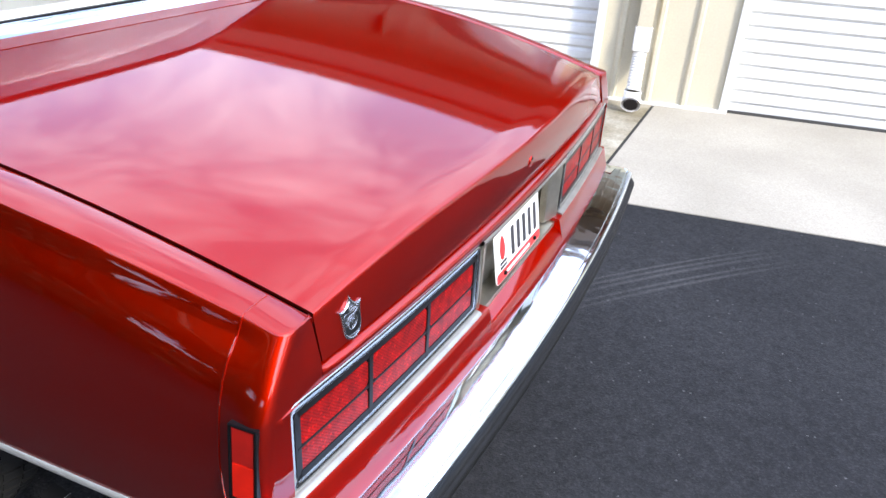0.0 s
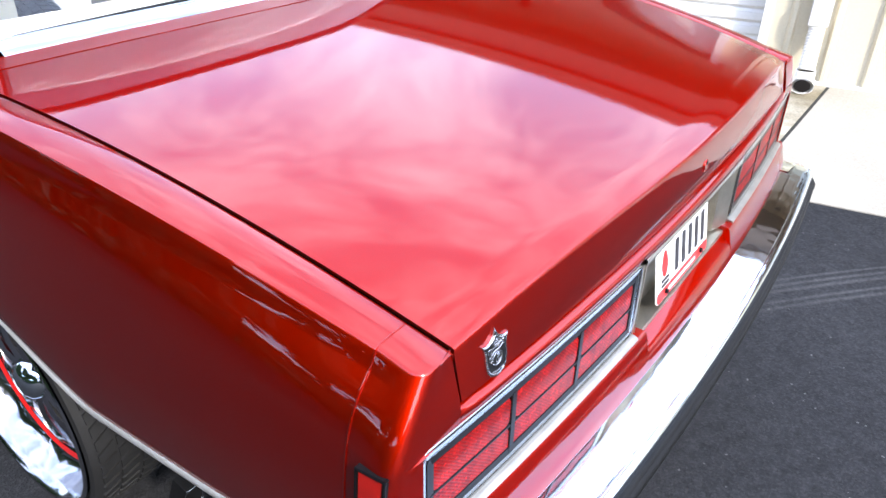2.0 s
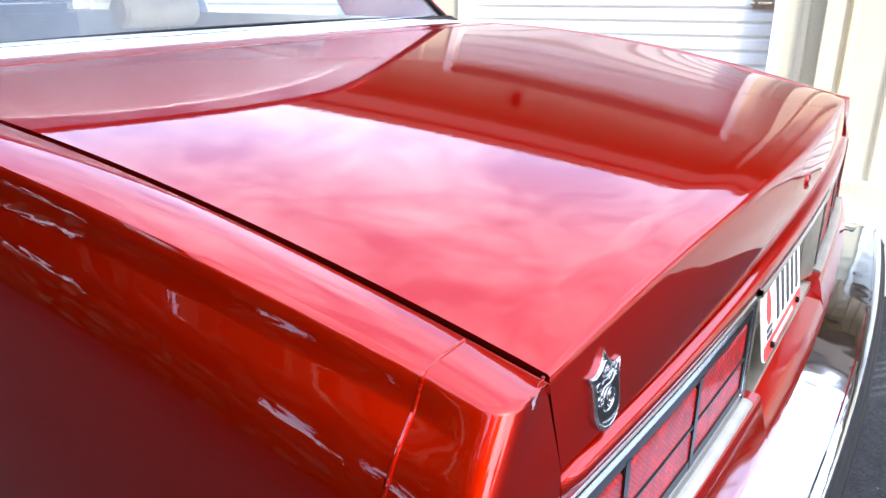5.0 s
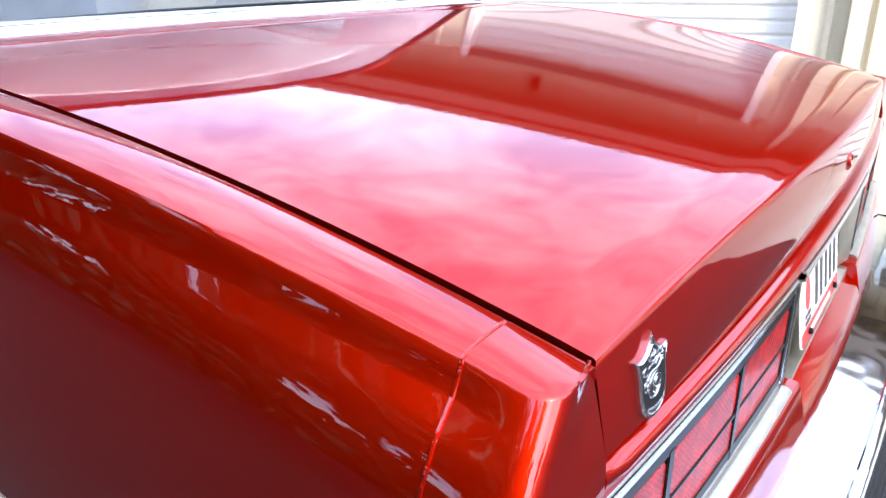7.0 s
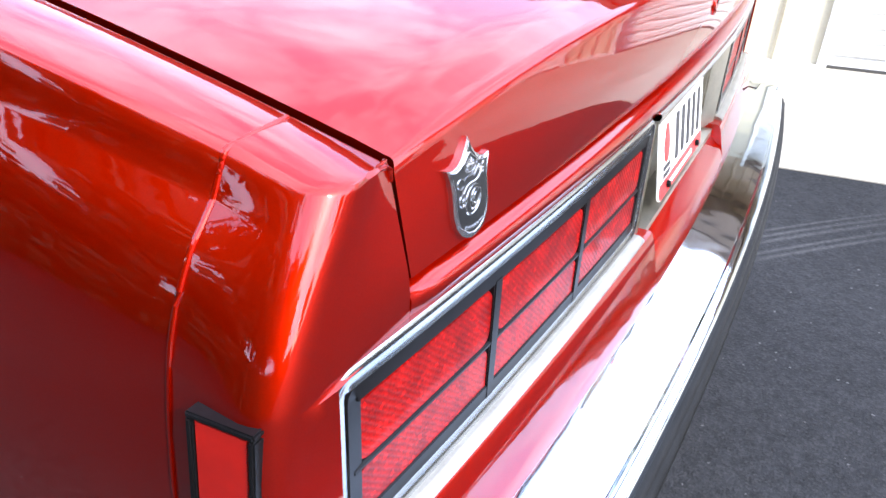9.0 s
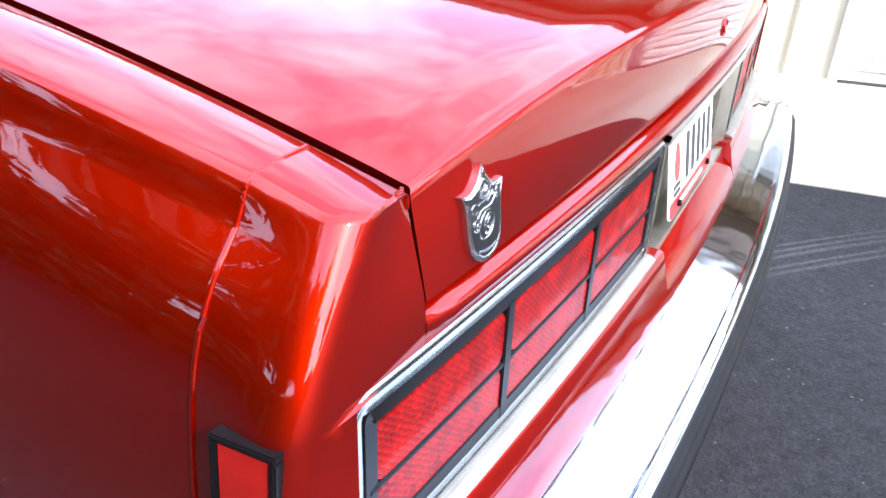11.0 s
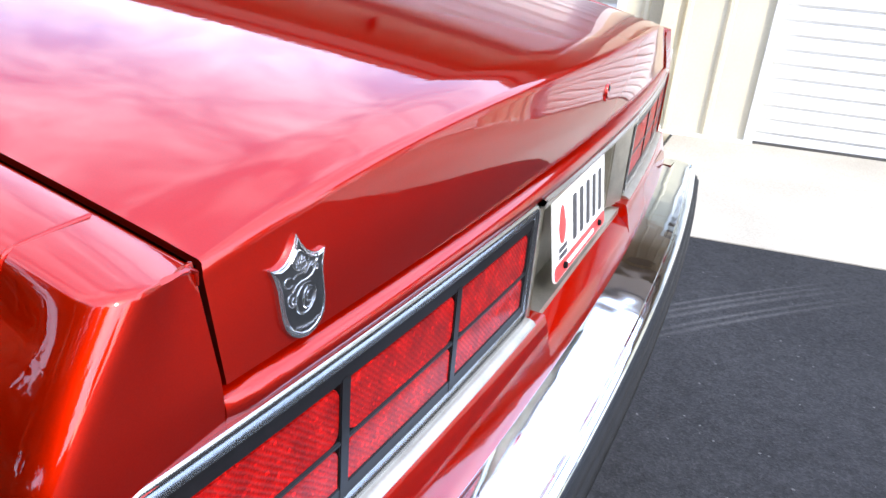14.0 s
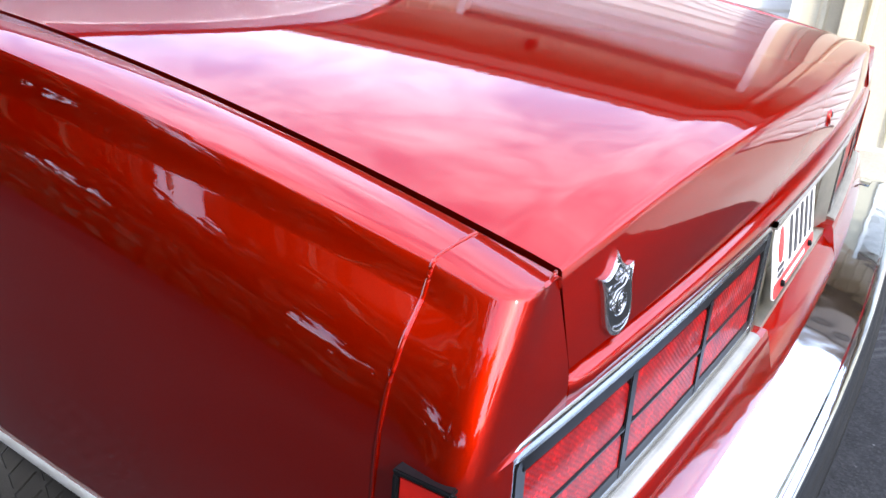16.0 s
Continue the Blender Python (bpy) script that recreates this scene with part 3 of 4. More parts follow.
def lid_rows():
    rows = []
    for j in range(NX + 1):
        q = -1 + 2 * j / NX
        col = []
        xf = q * 0.862
        col.append((xf, LID_FRONT, deck_z(xf, LID_FRONT) - 0.02))
        for i in range(29):
            t = i / 28
            xr = q * 0.8228
            ye = lid_edge_y(xr) + 0.026
            y = LID_FRONT + (ye - LID_FRONT) * t
            x = q * (abs(gap_x(y)) - 0.0024)
            col.append((x, y, deck_z(x, y)))
        x = q * 0.8228
        yt, zt = lid_edge_y(x), deck_z(x, lid_edge_y(x))
        c = 1 - (x / 0.82) ** 2
        w = min(1.0, 0.35 + (0.8228 - abs(x)) / 0.12)
        col += [(x, yt + 0.016 * w, zt - 0.0002 * w), (x, yt + 0.008 * w, zt - 0.0013 * w), (x, yt + 0.002 * w, zt - 0.0036 * w), (x, yt - 0.0008, zt - 0.0075 * w), (x, yt - 0.0016, zt - 0.013)]
        zb, yb = 0.9185, -0.046 + 0.031 * (x / 0.82) ** 2
        for k in range(1, 9):
            t = k / 8
            z = (zt - 0.013) * (1 - t) + zb * t
            hollow = -0.0045 * c * math.sin(math.pi * t) ** 1.2
            col.append((x, (yt - 0.0016) * (1 - t) + yb * t + hollow, z))
        col.append((x, yb + 0.012, zb - 0.004))
        rows.append(col)
    # turned-down side edges
    for e, sgn in ((0, 1), (-1, -1)):
        edge = [(x + 0.002 * sgn, y + (0.004 if k > 32 else 0), z - (0.007 if k <= 32 else 0.0)) for k, (x, y, z) in enumerate(rows[e])]
        edge = [(x, y + (0.003 if k > 32 else 0), z) for k, (x, y, z) in enumerate(edge)]
        if e == 0:
            rows.insert(0, edge)
        else:
            rows.append(edge)
    return rows


trunk_lid = part("trunk_lid", grid(lid_rows()), PAINT, label="smooth candy red trunk lid reflecting clouds", smooth=50)

# dark channel below the lid
rows = []
for j in range(13):
    q = -1 + 2 * j / 12
    col = [(q * (abs(gap_x(y)) + 0.02), y, deck_z(q * abs(gap_x(y)), y) - 0.035) for y in [1.12 - 0.12 * i for i in range(10)]]
    x = q * 0.845
    col += [(x, rear_y(x) + 0.03, 0.95 + 0.02 * (1 - q * q)), (x, rear_y(x) + 0.04, 0.88), (x, rear_y(x) + 0.05, 0.60)]
    rows.append(col)
part("trunk_channel", grid(rows), DARK, thick=0.004)

# cowl between the lid and the rear glass
rows = []
for j in range(NX + 1):
    q = -1 + 2 * j / NX
    rows.append([(q * 0.863, LID_FRONT + 0.006, deck_z(q * 0.863, LID_FRONT) - 0.02), (q * 0.863, LID_FRONT + 0.006, deck_z(q * 0.863, LID_FRONT)), (q * 0.868, LID_FRONT + 0.05, deck_z(q * 0.868, LID_FRONT + 0.05) + 0.002), (q * 0.868, 1.125, deck_z(q * 0.868, 1.12) + 0.003)])
part("rear_cowl", grid(rows), PAINT, thick=0.003)

# ledge under the lid
rows = []
for i in range(61):
    x = -0.8290 + 1.658 * i / 60
    k = min(1.0, 0.55 + (0.8290 - abs(x)) / 0.02)
    rows.append([(x, rear_y(x) + 0.0042 * (1 - k) - out * (k if out > 0 else 1), 0.905 + up) for out, up in ((-0.03, -0.014), (0.001, -0.014), (0.0045, -0.006), (0.0045, 0.0), (0.001, 0.006), (-0.006, 0.009), (-0.03, 0.010))])
v, f = grid(rows, True)
part("rear_ledge", (v, f + [tuple(range(7)), tuple(range(len(v) - 7, len(v)))]), PAINT)


# tail lamps
def lamp_y(x, out):
    return rear_y(x) - out


def rounded_frame(x0, x1, z0, z1, r, n=6):
    pts = []
    for cx, cz, a0 in ((x1 - r, z1 - r, 0), (x0 + r, z1 - r, 90), (x0 + r, z0 + r, 180), (x1 - r, z0 + r, 270)):
        for k in range(n + 1):
            a = radians(a0 + 90 * k / n)
            pts.append((cx + r * math.cos(a), cz + r * math.sin(a)))
    return pts


def densify(pts, step=0.04):
    out = []
    for p, q in zip(pts, pts[1:] + pts[:1]):
        n = max(1, int(math.dist(p, q) / step))
        out += [(p[0] + (q[0] - p[0]) * k / n, p[1] + (q[1] - p[1]) * k / n) for k in range(n)]
    return out


def ring(outer, profile):
    """Frame that follows a closed outline in x and z; profile: (inset, out)."""
    n = len(outer)
    cx, cz = sum(p[0] for p in outer) / n, sum(p[1] for p in outer) / n
    rows = []
    for inset, out in profile:
        row = []
        for k, (x, z) in enumerate(outer):
            (xa, za), (xb, zb) = outer[k - 1], outer[(k + 1) % n]
            nx, nz = -(zb - za), xb - xa
            l = math.hypot(nx, nz) or 1
            row.append((x + nx / l * inset, lamp_y(x, out), z + nz / l * inset))
        rows.append(row)
    v, f = grid(rows, True)
    return v, f


def pad(x0, x1, z0, z1, r, out, depth=0.010, n=5, dome=0.0):
    """A thin rounded tile on the rear face, slightly domed."""
    o = densify(rounded_frame(x0, x1, z0, z1, r, n), 0.03)
    cx, cz = (x0 + x1) / 2, (z0 + z1) / 2
    rows = []
    for s, d in ((1.0, out - depth), (1.0, out - 0.002), (0.985, out), (0.5, out + dome), (0.02, out + dome)):
        rows.append([(cx + (x - cx) * s, lamp_y(cx + (x - cx) * s, d), cz + (z - cz) * s) for x, z in o])
    v, f = grid(rows, True)
    n2 = len(o)
    return v, f + [tuple(range(len(v) - n2, len(v)))]


LAMP = (-0.915, -0.300, 0.726, 0.893)
for side in (1, -1):
    lamp = empty("tail_lamp")
    lamp.parent = car
    tagged(lamp, "red six-part tail lamp in black bezel with bright trim")
    x0, x1, z0, z1 = LAMP

    def put(name, piece, mat, label="", **more):
        return part(name, piece if side == 1 else mirrored(piece), mat, lamp, label, **more)

    outer = densify(rounded_frame(x0, x1, z0, z1, 0.020))
    put("trim", ring(outer, [(0.0, -0.01), (0.0, 0.0035), (0.0015, 0.0050), (0.0055, 0.0054), (0.0075, 0.0046), (0.0135, 0.0040), (0.0170, 0.0038), (0.0190, 0.0), (0.019, -0.01)]), TRIM)
    o = densify(rounded_frame(x0 + 0.0165, x1 - 0.0110, z0 + 0.0165, z1 - 0.0165, 0.010))
    v, f = ring(o, [(0.0, -0.01), (0.0, 0.0035), (0.014, 0.0035), (0.0175, 0.0)])
    put("bezel", (v, f), BLACK)
    xs = [-0.894, -0.709, -0.519, -0.322]
    for i in range(3):
        for za, zb in ((0.8060, 0.8590), (0.7465, 0.8000)):
            put("lens", pad(xs[i] + 0.0055, xs[i + 1] - 0.0055, za, zb, 0.011, 0.002, 0.006, n=5), LENS)
    for x in xs[1:3]:
        o2 = [(x - 0.0065, 0.742), (x - 0.0065, 0.866), (x + 0.0065, 0.866), (x + 0.0065, 0.742)]
        put("divider", prism([(a, lamp_y(a, 0.004), b) for a, b in o2], (0, 0.01, 0)), BLACK, bevel=0.0012)
    bar = [((x, lamp_y(x, 0.0), 0.803), (0, -1, 0), (0, 0, 1)) for x in [-0.893 + 0.57 * k / 16 for k in range(17)]]
    put("divider", sweep(bar, [(-0.006, -0.003), (0.002, -0.003), (0.0036, -0.0012), (0.0036, 0.0012), (0.002, 0.003), (-0.006, 0.003)]), BLACK)
    o3 = [((x, lamp_y(x, -0.006), 0.803), (0, -1, 0), (0, 0, 1)) for x in [-0.899 + 0.582 * k / 16 for k in range(17)]]
    put("housing", sweep(o3, [(-0.002, -0.066), (0.002, -0.066), (0.002, 0.068), (-0.002, 0.068)]), BLACK)
    low = [((x, lamp_y(x, 0.0), 0.724), (0, -1, 0), (0, 0, 1)) for x in [-0.918 + 0.622 * k / 16 for k in range(17)]]
    put("lower_strip", sweep(low, [(-0.01, 0.004), (0.009, 0.004), (0.015, 0.0015), (0.018, -0.0015), (0.018, -0.005), (-0.01, -0.005)]), DULL)

# centre: recess with the number plate
rx0, rx1, rz0, rz1 = -0.292, 0.292, 0.700, 0.893
back_y = -0.015
part("plate_recess", join(
    box((rx0, back_y, rz0), (rx1, back_y + 0.01, rz1)),
    box((rx0, rear_y(0.29) - 0.002, rz0), (rx0 + 0.006, back_y, rz1)),
    box((rx1 - 0.006, rear_y(0.29) - 0.002, rz0), (rx1, back_y, rz1)),
    box((rx0, rear_y(0.2) - 0.006, rz1 - 0.012), (rx1, back_y, rz1)),
    box((rx0 + 0.012, rear_y(0.2) - 0.004, rz0), (rx1 - 0.012, back_y, rz0 + 0.013))), DULL, label="satin silver panel behind the plate")
for sgn in (-1, 1):
    o = [(sgn * 0.284, rear_y(0.28) - 0.004, 0.716), (sgn * 0.284, rear_y(0.28) - 0.004, 0.888), (sgn * 0.215, -0.036, 0.888), (sgn * 0.225, -0.036, 0.716)]
    part("side_post", prism(o, (0, 0.018, 0)), DULL, bevel=0.003)
part("upper_trim", sweep([((x, rear_y(x), 0.890), (0, -1, 0), (0, 0, 1)) for x in [-0.292 + 0.584 * i / 10 for i in range(11)]], [(-0.02, -0.006), (0.006, -0.006), (0.009, 0.0), (0.006, 0.005), (-0.02, 0.005)]), TRIM)

plate = empty("number_plate", (-0.026, -0.043, 0.800))
plate.rotation_euler = (radians(-9), 0, 0)
tagged(plate, "white number plate with red foot band and dark bars", "number plate")
o = rounded_frame(-0.1525, 0.1525, -0.076, 0.076, 0.012)
mesh_object("sheet", *prism([(x, -0.002, z) for x, z in o], (0, 0.003, 0)), WHITE_PLATE, plate, smooth=30)
o = rounded_frame(-0.150, 0.150, -0.0735, -0.050, 0.008)
mesh_object("foot_band", *prism([(x, -0.0034, z) for x, z in o], (0, 0.0016, 0)), PLATE_RED, plate)
for i in range(5):
    x = -0.055 + i * 0.040
    o = rounded_frame(x + 0.004, x + 0.024, -0.040, 0.034, 0.005)
    mesh_object("bar", *prism([(a, -0.0032, b) for a, b in o], (0, 0.0014, 0)), PLATE_INK, plate)
o = [(-0.108 + 0.017 * math.cos(a) * (1.0 if math.sin(a) < 0.3 else 0.8), -0.0032, 0.005 + 0.030 * math.sin(a)) for a in [2 * math.pi * k / 20 for k in range(20)]]
mesh_object("round_mark", *prism(o, (0, 0.0014, 0)), PLATE_RED, plate)
for z in (-0.035, -0.046):
    mesh_object("bar", *box((-0.126, -0.0032, z), (-0.086, -0.0018, z + 0.007)), PLATE_INK, plate)
mesh_object("bar", *box((-0.09, -0.0042, -0.066), (0.07, -0.0034, -0.059)), WHITE_PLATE, plate)
for x in (-0.105, 0.105):
    mesh_object("bolt", *lathe([(0.0001, 0.006), (0.005, 0.005), (0.006, 0.0)], (x, -0.004, -0.060), (0, -1, 0), 12), BLACK, plate)

# red filler panel between lamps and bumper: two sides and a lower middle under the plate
FILLER_SIDE = [(0.03, 0.7225), (-0.014, 0.722), (-0.0185, 0.7205), (-0.0205, 0.717), (-0.0245, 0.705), (-0.029, 0.686), (-0.0355, 0.662), (-0.0405, 0.643), (-0.0405, 0.60)]
FILLER_MIDDLE = [(0.03, 0.7065), (0.004, 0.7065), (0.000, 0.7045), (-0.0235, 0.683), (-0.0275, 0.680), (-0.030, 0.676), (-0.0355, 0.662), (-0.0405, 0.643), (-0.0405, 0.60)]


def filler(x0, x1, profile, n):
    rows = [[(x, rear_y(x) + dy, z) for dy, z in profile] for x in [x0 + (x1 - x0) * i / n for i in range(n + 1)]]
    v, f = grid(rows)
    m = len(profile)
    return v, f + [tuple(range(m)), tuple(range(len(v) - 1, len(v) - m - 1, -1))]


both("filler_panel", filler(-0.945, -0.262, FILLER_SIDE, 24), PAINT, smooth=35)
part("filler_panel", filler(-0.2615, 0.2615, FILLER_MIDDLE, 20), PAINT, smooth=30)


# chrome rear bumper
def bumper_path(n=40):
    """Plan line of the bumper's outer edge with its sideways direction."""
    pts = [(-0.955 + 1.91 * i / n, -0.184 + 0.043 * ((-0.955 + 1.91 * i / n) / 0.9) ** 2) for i in range(n + 1)]
    end = []
    cx, cy = 0.970, -0.137 + 0.062
    for k in range(1, 9):
        a = radians(-80 + 80 * k / 8)
        end.append((cx + 0.064 * math.cos(a), cy + 0.062 * math.sin(a)))
    end += [(1.034, -0.03), (1.033, 0.02), (1.031, 0.06)]
    pts = [(-a, b) for a, b in reversed(end)] + pts + end
    out = []
    for i, (x, y) in enumerate(pts):
        a, b = Vector(pts[max(i - 1, 0)]), Vector(pts[min(i + 1, len(pts) - 1)])
        d = (b - a).normalized()
        out.append(((x, y, 0.0), (d.y, -d.x, 0), (0, 0, 1)))
    return out


BUMP = bumper_path()
bumper = part("rear_bumper", sweep(BUMP, [(-0.125, 0.643), (-0.09, 0.6415), (-0.06, 0.639), (-0.03, 0.6355), (-0.0185, 0.633), (-0.0155, 0.6285), (-0.0130, 0.628), (-0.0110, 0.6305), (-0.0045, 0.629), (-0.0005, 0.625), (0.0015, 0.618), (0.0015, 0.604), (-0.006, 0.602), (-0.006, 0.568), (-0.012, 0.560), (-0.016, 0.500), (-0.026, 0.470), (-0.05, 0.455), (-0.125, 0.455)]), CHROME, label="polished chrome rear bumper")
part("rub_strip", sweep(BUMP, [(-0.008, 0.606), (0.004, 0.6055), (0.0075, 0.603), (0.0095, 0.599), (0.0085, 0.596), (0.0135, 0.5935), (0.0155, 0.589), (0.0145, 0.586), (0.016, 0.583), (0.016, 0.577), (0.012, 0.570), (0.004, 0.566), (-0.012, 0.562)]), RUBBER, bumper, "black ribbed rubber rub strip")

# side markers
for sgn in (1, -1):
    o = densify(rounded_frame(-0.021, 0.021, -0.064, 0.064, 0.004, 2))
    m = empty("side_marker")
    m.parent = car
    m.matrix_world = Matrix.Translation((sgn * -0.9730, 0.018, 0.827)) @ Matrix.Rotation(radians(4 * sgn), 4, "Z") @ Matrix.Rotation(radians(6 * sgn), 4, "Y")

    def frame_part(name, x0, x1, z0, z1, d0, d1, mat, bev=0.0015):
        return mesh_object(name, *box((min(-sgn * d0, -sgn * d1), x0, z0), (max(-sgn * d0, -sgn * d1), x1, z1)), mat, m, bevel=bev)

    for n, a in (("frame", (-0.0235, -0.019, -0.0604, 0.0604)), ("frame", (0.019, 0.0235, -0.0604, 0.0604)), ("frame", (-0.0235, 0.0235, 0.0605, 0.065)), ("frame", (-0.0235, 0.0235, -0.065, -0.0605))):
        frame_part(n, *a, -0.03, 0.0040, BLACK, 0.0012)
    frame_part("lens", -0.0185, 0.0185, 0.0005, 0.060, -0.03, 0.0021, LENS_SIDE, 0.001)
    frame_part("lens", -0.0185, 0.0185, -0.060, -0.0005, -0.03, 0.0021, LENS_LOW, 0.001)

# emblem on the lid
emblem = empty("trunk_emblem", (-0.7495, -0.0160, 0.957))
emblem.parent = car
emblem.rotation_euler = (radians(-8), 0, radians(-6))
tagged(emblem, "silver shield badge with raised scrolls")
SHIELD = [(0.0, 0.0385), (0.0035, 0.0310), (0.0085, 0.0245), (0.0145, 0.0205), (0.0205, 0.0190), (0.0275, 0.0205), (0.0245, 0.0130), (0.0228, 0.0040), (0.0226, -0.0060), (0.0222, -0.0160), (0.0198, -0.0250), (0.0150, -0.0315), (0.0080, -0.0358), (0.0, -0.0375)]
SHIELD = SHIELD + [(-x, z) for x, z in reversed(SHIELD[1:-1])]


def shield(scale, y0, y1):
    return prism([(x * scale, y0, z * scale) for x, z in SHIELD], (0, y1 - y0, 0))


mesh_object("backing", *shield(1.0, -0.0042, 0.006), SILVER, emblem, bevel=0.0007)
mesh_object("field", *shield(0.87, -0.0046, -0.0038), PEWTER, emblem)
edge = [(x * 0.885, -0.0046, z * 0.885) for x, z in SHIELD]
mesh_object("rim", *tube(edge + edge[:1], 0.0006, 6), SILVER, emblem)


def scroll(points, r=0.00062):
    """A raised silver line on the field, thin at both ends."""
    n = len(points)
    rows = []
    for k, (x, z) in enumerate(points):
        (xa, za), (xb, zb) = points[max(k - 1, 0)], points[min(k + 1, n - 1)]
        l = math.hypot(xb - xa, zb - za) or 1.0
        w = r * (0.45 + 0.75 * math.sin(math.pi * k / (n - 1)))
        nx, nz = -(zb - za) / l * w, (xb - xa) / l * w
        rows.append([(x - nx, -0.0046, z - nz), (x - nx * 0.5, -0.0053, z - nz * 0.5), (x + nx * 0.5, -0.0053, z + nz * 0.5), (x + nx, -0.0046, z + nz)])
    mesh_object("scroll", *grid(rows), SILVER, emblem)


def arc(cx, cz, rx, rz, a0, a1, n=18, lean=0.0):
    pts = []
    for k in range(n + 1):
        a = radians(a0 + (a1 - a0) * k / n)
        z = cz + rz * math.sin(a)
        pts.append((cx + rx * math.cos(a) + lean * (z - cz), z))
    return pts


# large flourish: two nested loops with a tail over the top
scroll(arc(0.0015, -0.0085, 0.0098, 0.0105, 70, 395, 26, 0.25), 0.00085)
scroll(arc(0.0040, -0.0085, 0.0052, 0.0075, 40, 380, 22, 0.25), 0.0007)
scroll(arc(0.0050, -0.0080, 0.0024, 0.0040, 60, 300, 14, 0.25))
scroll([(-0.0105, -0.0010), (-0.0060, 0.0032), (-0.0010, 0.0042), (0.0040, 0.0040), (0.0090, 0.0052), (0.0130, 0.0085), (0.0150, 0.0118)], 0.0008)
scroll(arc(0.0135, 0.0100, 0.0034, 0.0030, -60, 200))
# side flourishes
scroll(arc(-0.0130, 0.0070, 0.0042, 0.0036, 10, 320), 0.0006)
scroll([(-0.0090, 0.0082), (-0.0060, 0.0100), (-0.0020, 0.0098), (0.0020, 0.0108), (0.0050, 0.0135)], 0.0006)
scroll(arc(-0.0118, -0.0060, 0.0040, 0.0046, 80, 330), 0.0006)
scroll(arc(-0.0098, -0.0070, 0.0020, 0.0024, 40, 330))
scroll(arc(0.0140, 0.0165, 0.0036, 0.0030, -140, 150), 0.0006)
scroll([(0.0110, 0.0150), (0.0080, 0.0125), (0.0052, 0.0100), (0.0030, 0.0085)], 0.0006)
# crest below the point
scroll([(-0.0075, 0.0150), (-0.0085, 0.0200), (-0.0050, 0.0228), (-0.0010, 0.0262), (0.0010, 0.0262), (0.0050, 0.0228), (0.0085, 0.0200), (0.0072, 0.0150)], 0.0006)
scroll(arc(0.0, 0.0165, 0.0070, 0.0040, 190, 350))
for dx, z0, z1 in ((-0.0042, 0.0150, 0.0205), (-0.0020, 0.0142, 0.0225), (0.0, 0.0138, 0.0238), (0.0020, 0.0142, 0.0225), (0.0042, 0.0150, 0.0205)):
    scroll([(dx - 0.0006, z0), (dx + 0.0007, z0 * 0.6 + z1 * 0.4), (dx - 0.0006, z0 * 0.3 + z1 * 0.7), (dx, z1)], 0.0006)
for z in (0.0165, 0.0190):
    scroll([(-0.0050, z), (-0.0016, z + 0.0008), (0.0016, z - 0.0004), (0.0050, z + 0.0006)])
# small unreadable line near the foot
for k in range(7):
    x = -0.0105 + 0.0035 * k
    z = -0.0265 - 0.0020 * (1 - (x / 0.012) ** 2)
    scroll([(x - 0.0012, z - 0.0014), (x - 0.0004, z + 0.0012), (x + 0.0005, z - 0.0010), (x + 0.0013, z + 0.0014)], 0.0007)
scroll([(-0.0125, -0.0262), (-0.0050, -0.0288), (0.0040, -0.0288), (0.0120, -0.0258)], 0.0006)

# lock on the lid
part("lock", lathe([(0.0001, 0.0035), (0.010, 0.0035), (0.0115, 0.002), (0.012, 0.0005), (0.0145, 0.0015), (0.0155, 0.001), (0.016, -0.008)], (-0.02, -0.0530, 0.986), (0, -1, 0.12), 24), PAINT, trunk_lid, "round red lock cover")
part("key_slot", lathe([(0.0001, 0.0045), (0.004, 0.0045), (0.0045, 0.0)], (-0.02, -0.0530, 0.990), (0, -1, 0.12), 12), BLACK, trunk_lid)

# ---- greenhouse ----


def glass_pane(name, corners, thick=0.005, parent=None):
    a, b, c, d = [Vector(p) for p in corners]
    rows = [[tuple(a.lerp(b, i / 8).lerp(d.lerp(c, i / 8), j / 4)) for i in range(9)] for j in range(5)]
    ob = part(name, grid(rows), GLASS, parent, thick=thick)
    ob.visible_shadow = False
    return ob


ARCH = [(0.0, 1.504), (0.15, 1.503), (0.30, 1.500), (0.43, 1.494), (0.52, 1.485), (0.585, 1.470), (0.63, 1.446), (0.660, 1.412), (0.688, 1.360), (0.722, 1.290), (0.756, 1.212), (0.788, 1.150)]
SECTION = [(0.0, 1.530), (0.15, 1.528), (0.30, 1.522), (0.43, 1.513), (0.53, 1.502), (0.61, 1.488), (0.68, 1.466), (0.735, 1.425), (0.77, 1.36), (0.81, 1.28), (0.85, 1.21), (0.905, 1.148)]


def arch_point(x, z, lift=0.0):
    return (x, 1.19 + 0.893 * (z - 1.178) - lift, z + lift)


def full(points):
    return [(-x, z) for x, z in reversed(points[1:])] + points


top_line = [(x, z) for x, z in full(ARCH) if z > 1.16]
rows = [[(x * 1.015 * (1 - k / 6) + x * k / 6, 1.19 + (0.893 * (z - 1.178)) * k / 6, 1.178 + (z - 1.178) * k / 6) for x, z in top_line] for k in range(7)]
rear_glass = part("rear_window", grid(rows), GLASS, thick=0.005)
rear_glass.visible_shadow = False
rows = []
for k in range(9):
    t = k / 8
    row = []
    for (xa, za), (xb, zb) in zip(full(ARCH), full(SECTION)):
        p, q = Vector(arch_point(xa, za, 0.006)), Vector((xb, 1.72, zb))
        row.append(tuple(p.lerp(q, t) + Vector((0, 0, 0.012 * math.sin(math.pi * t)))))
    rows.append(row)
part("rear_roof", grid(rows), PAINT, thick=0.008)
rows = []
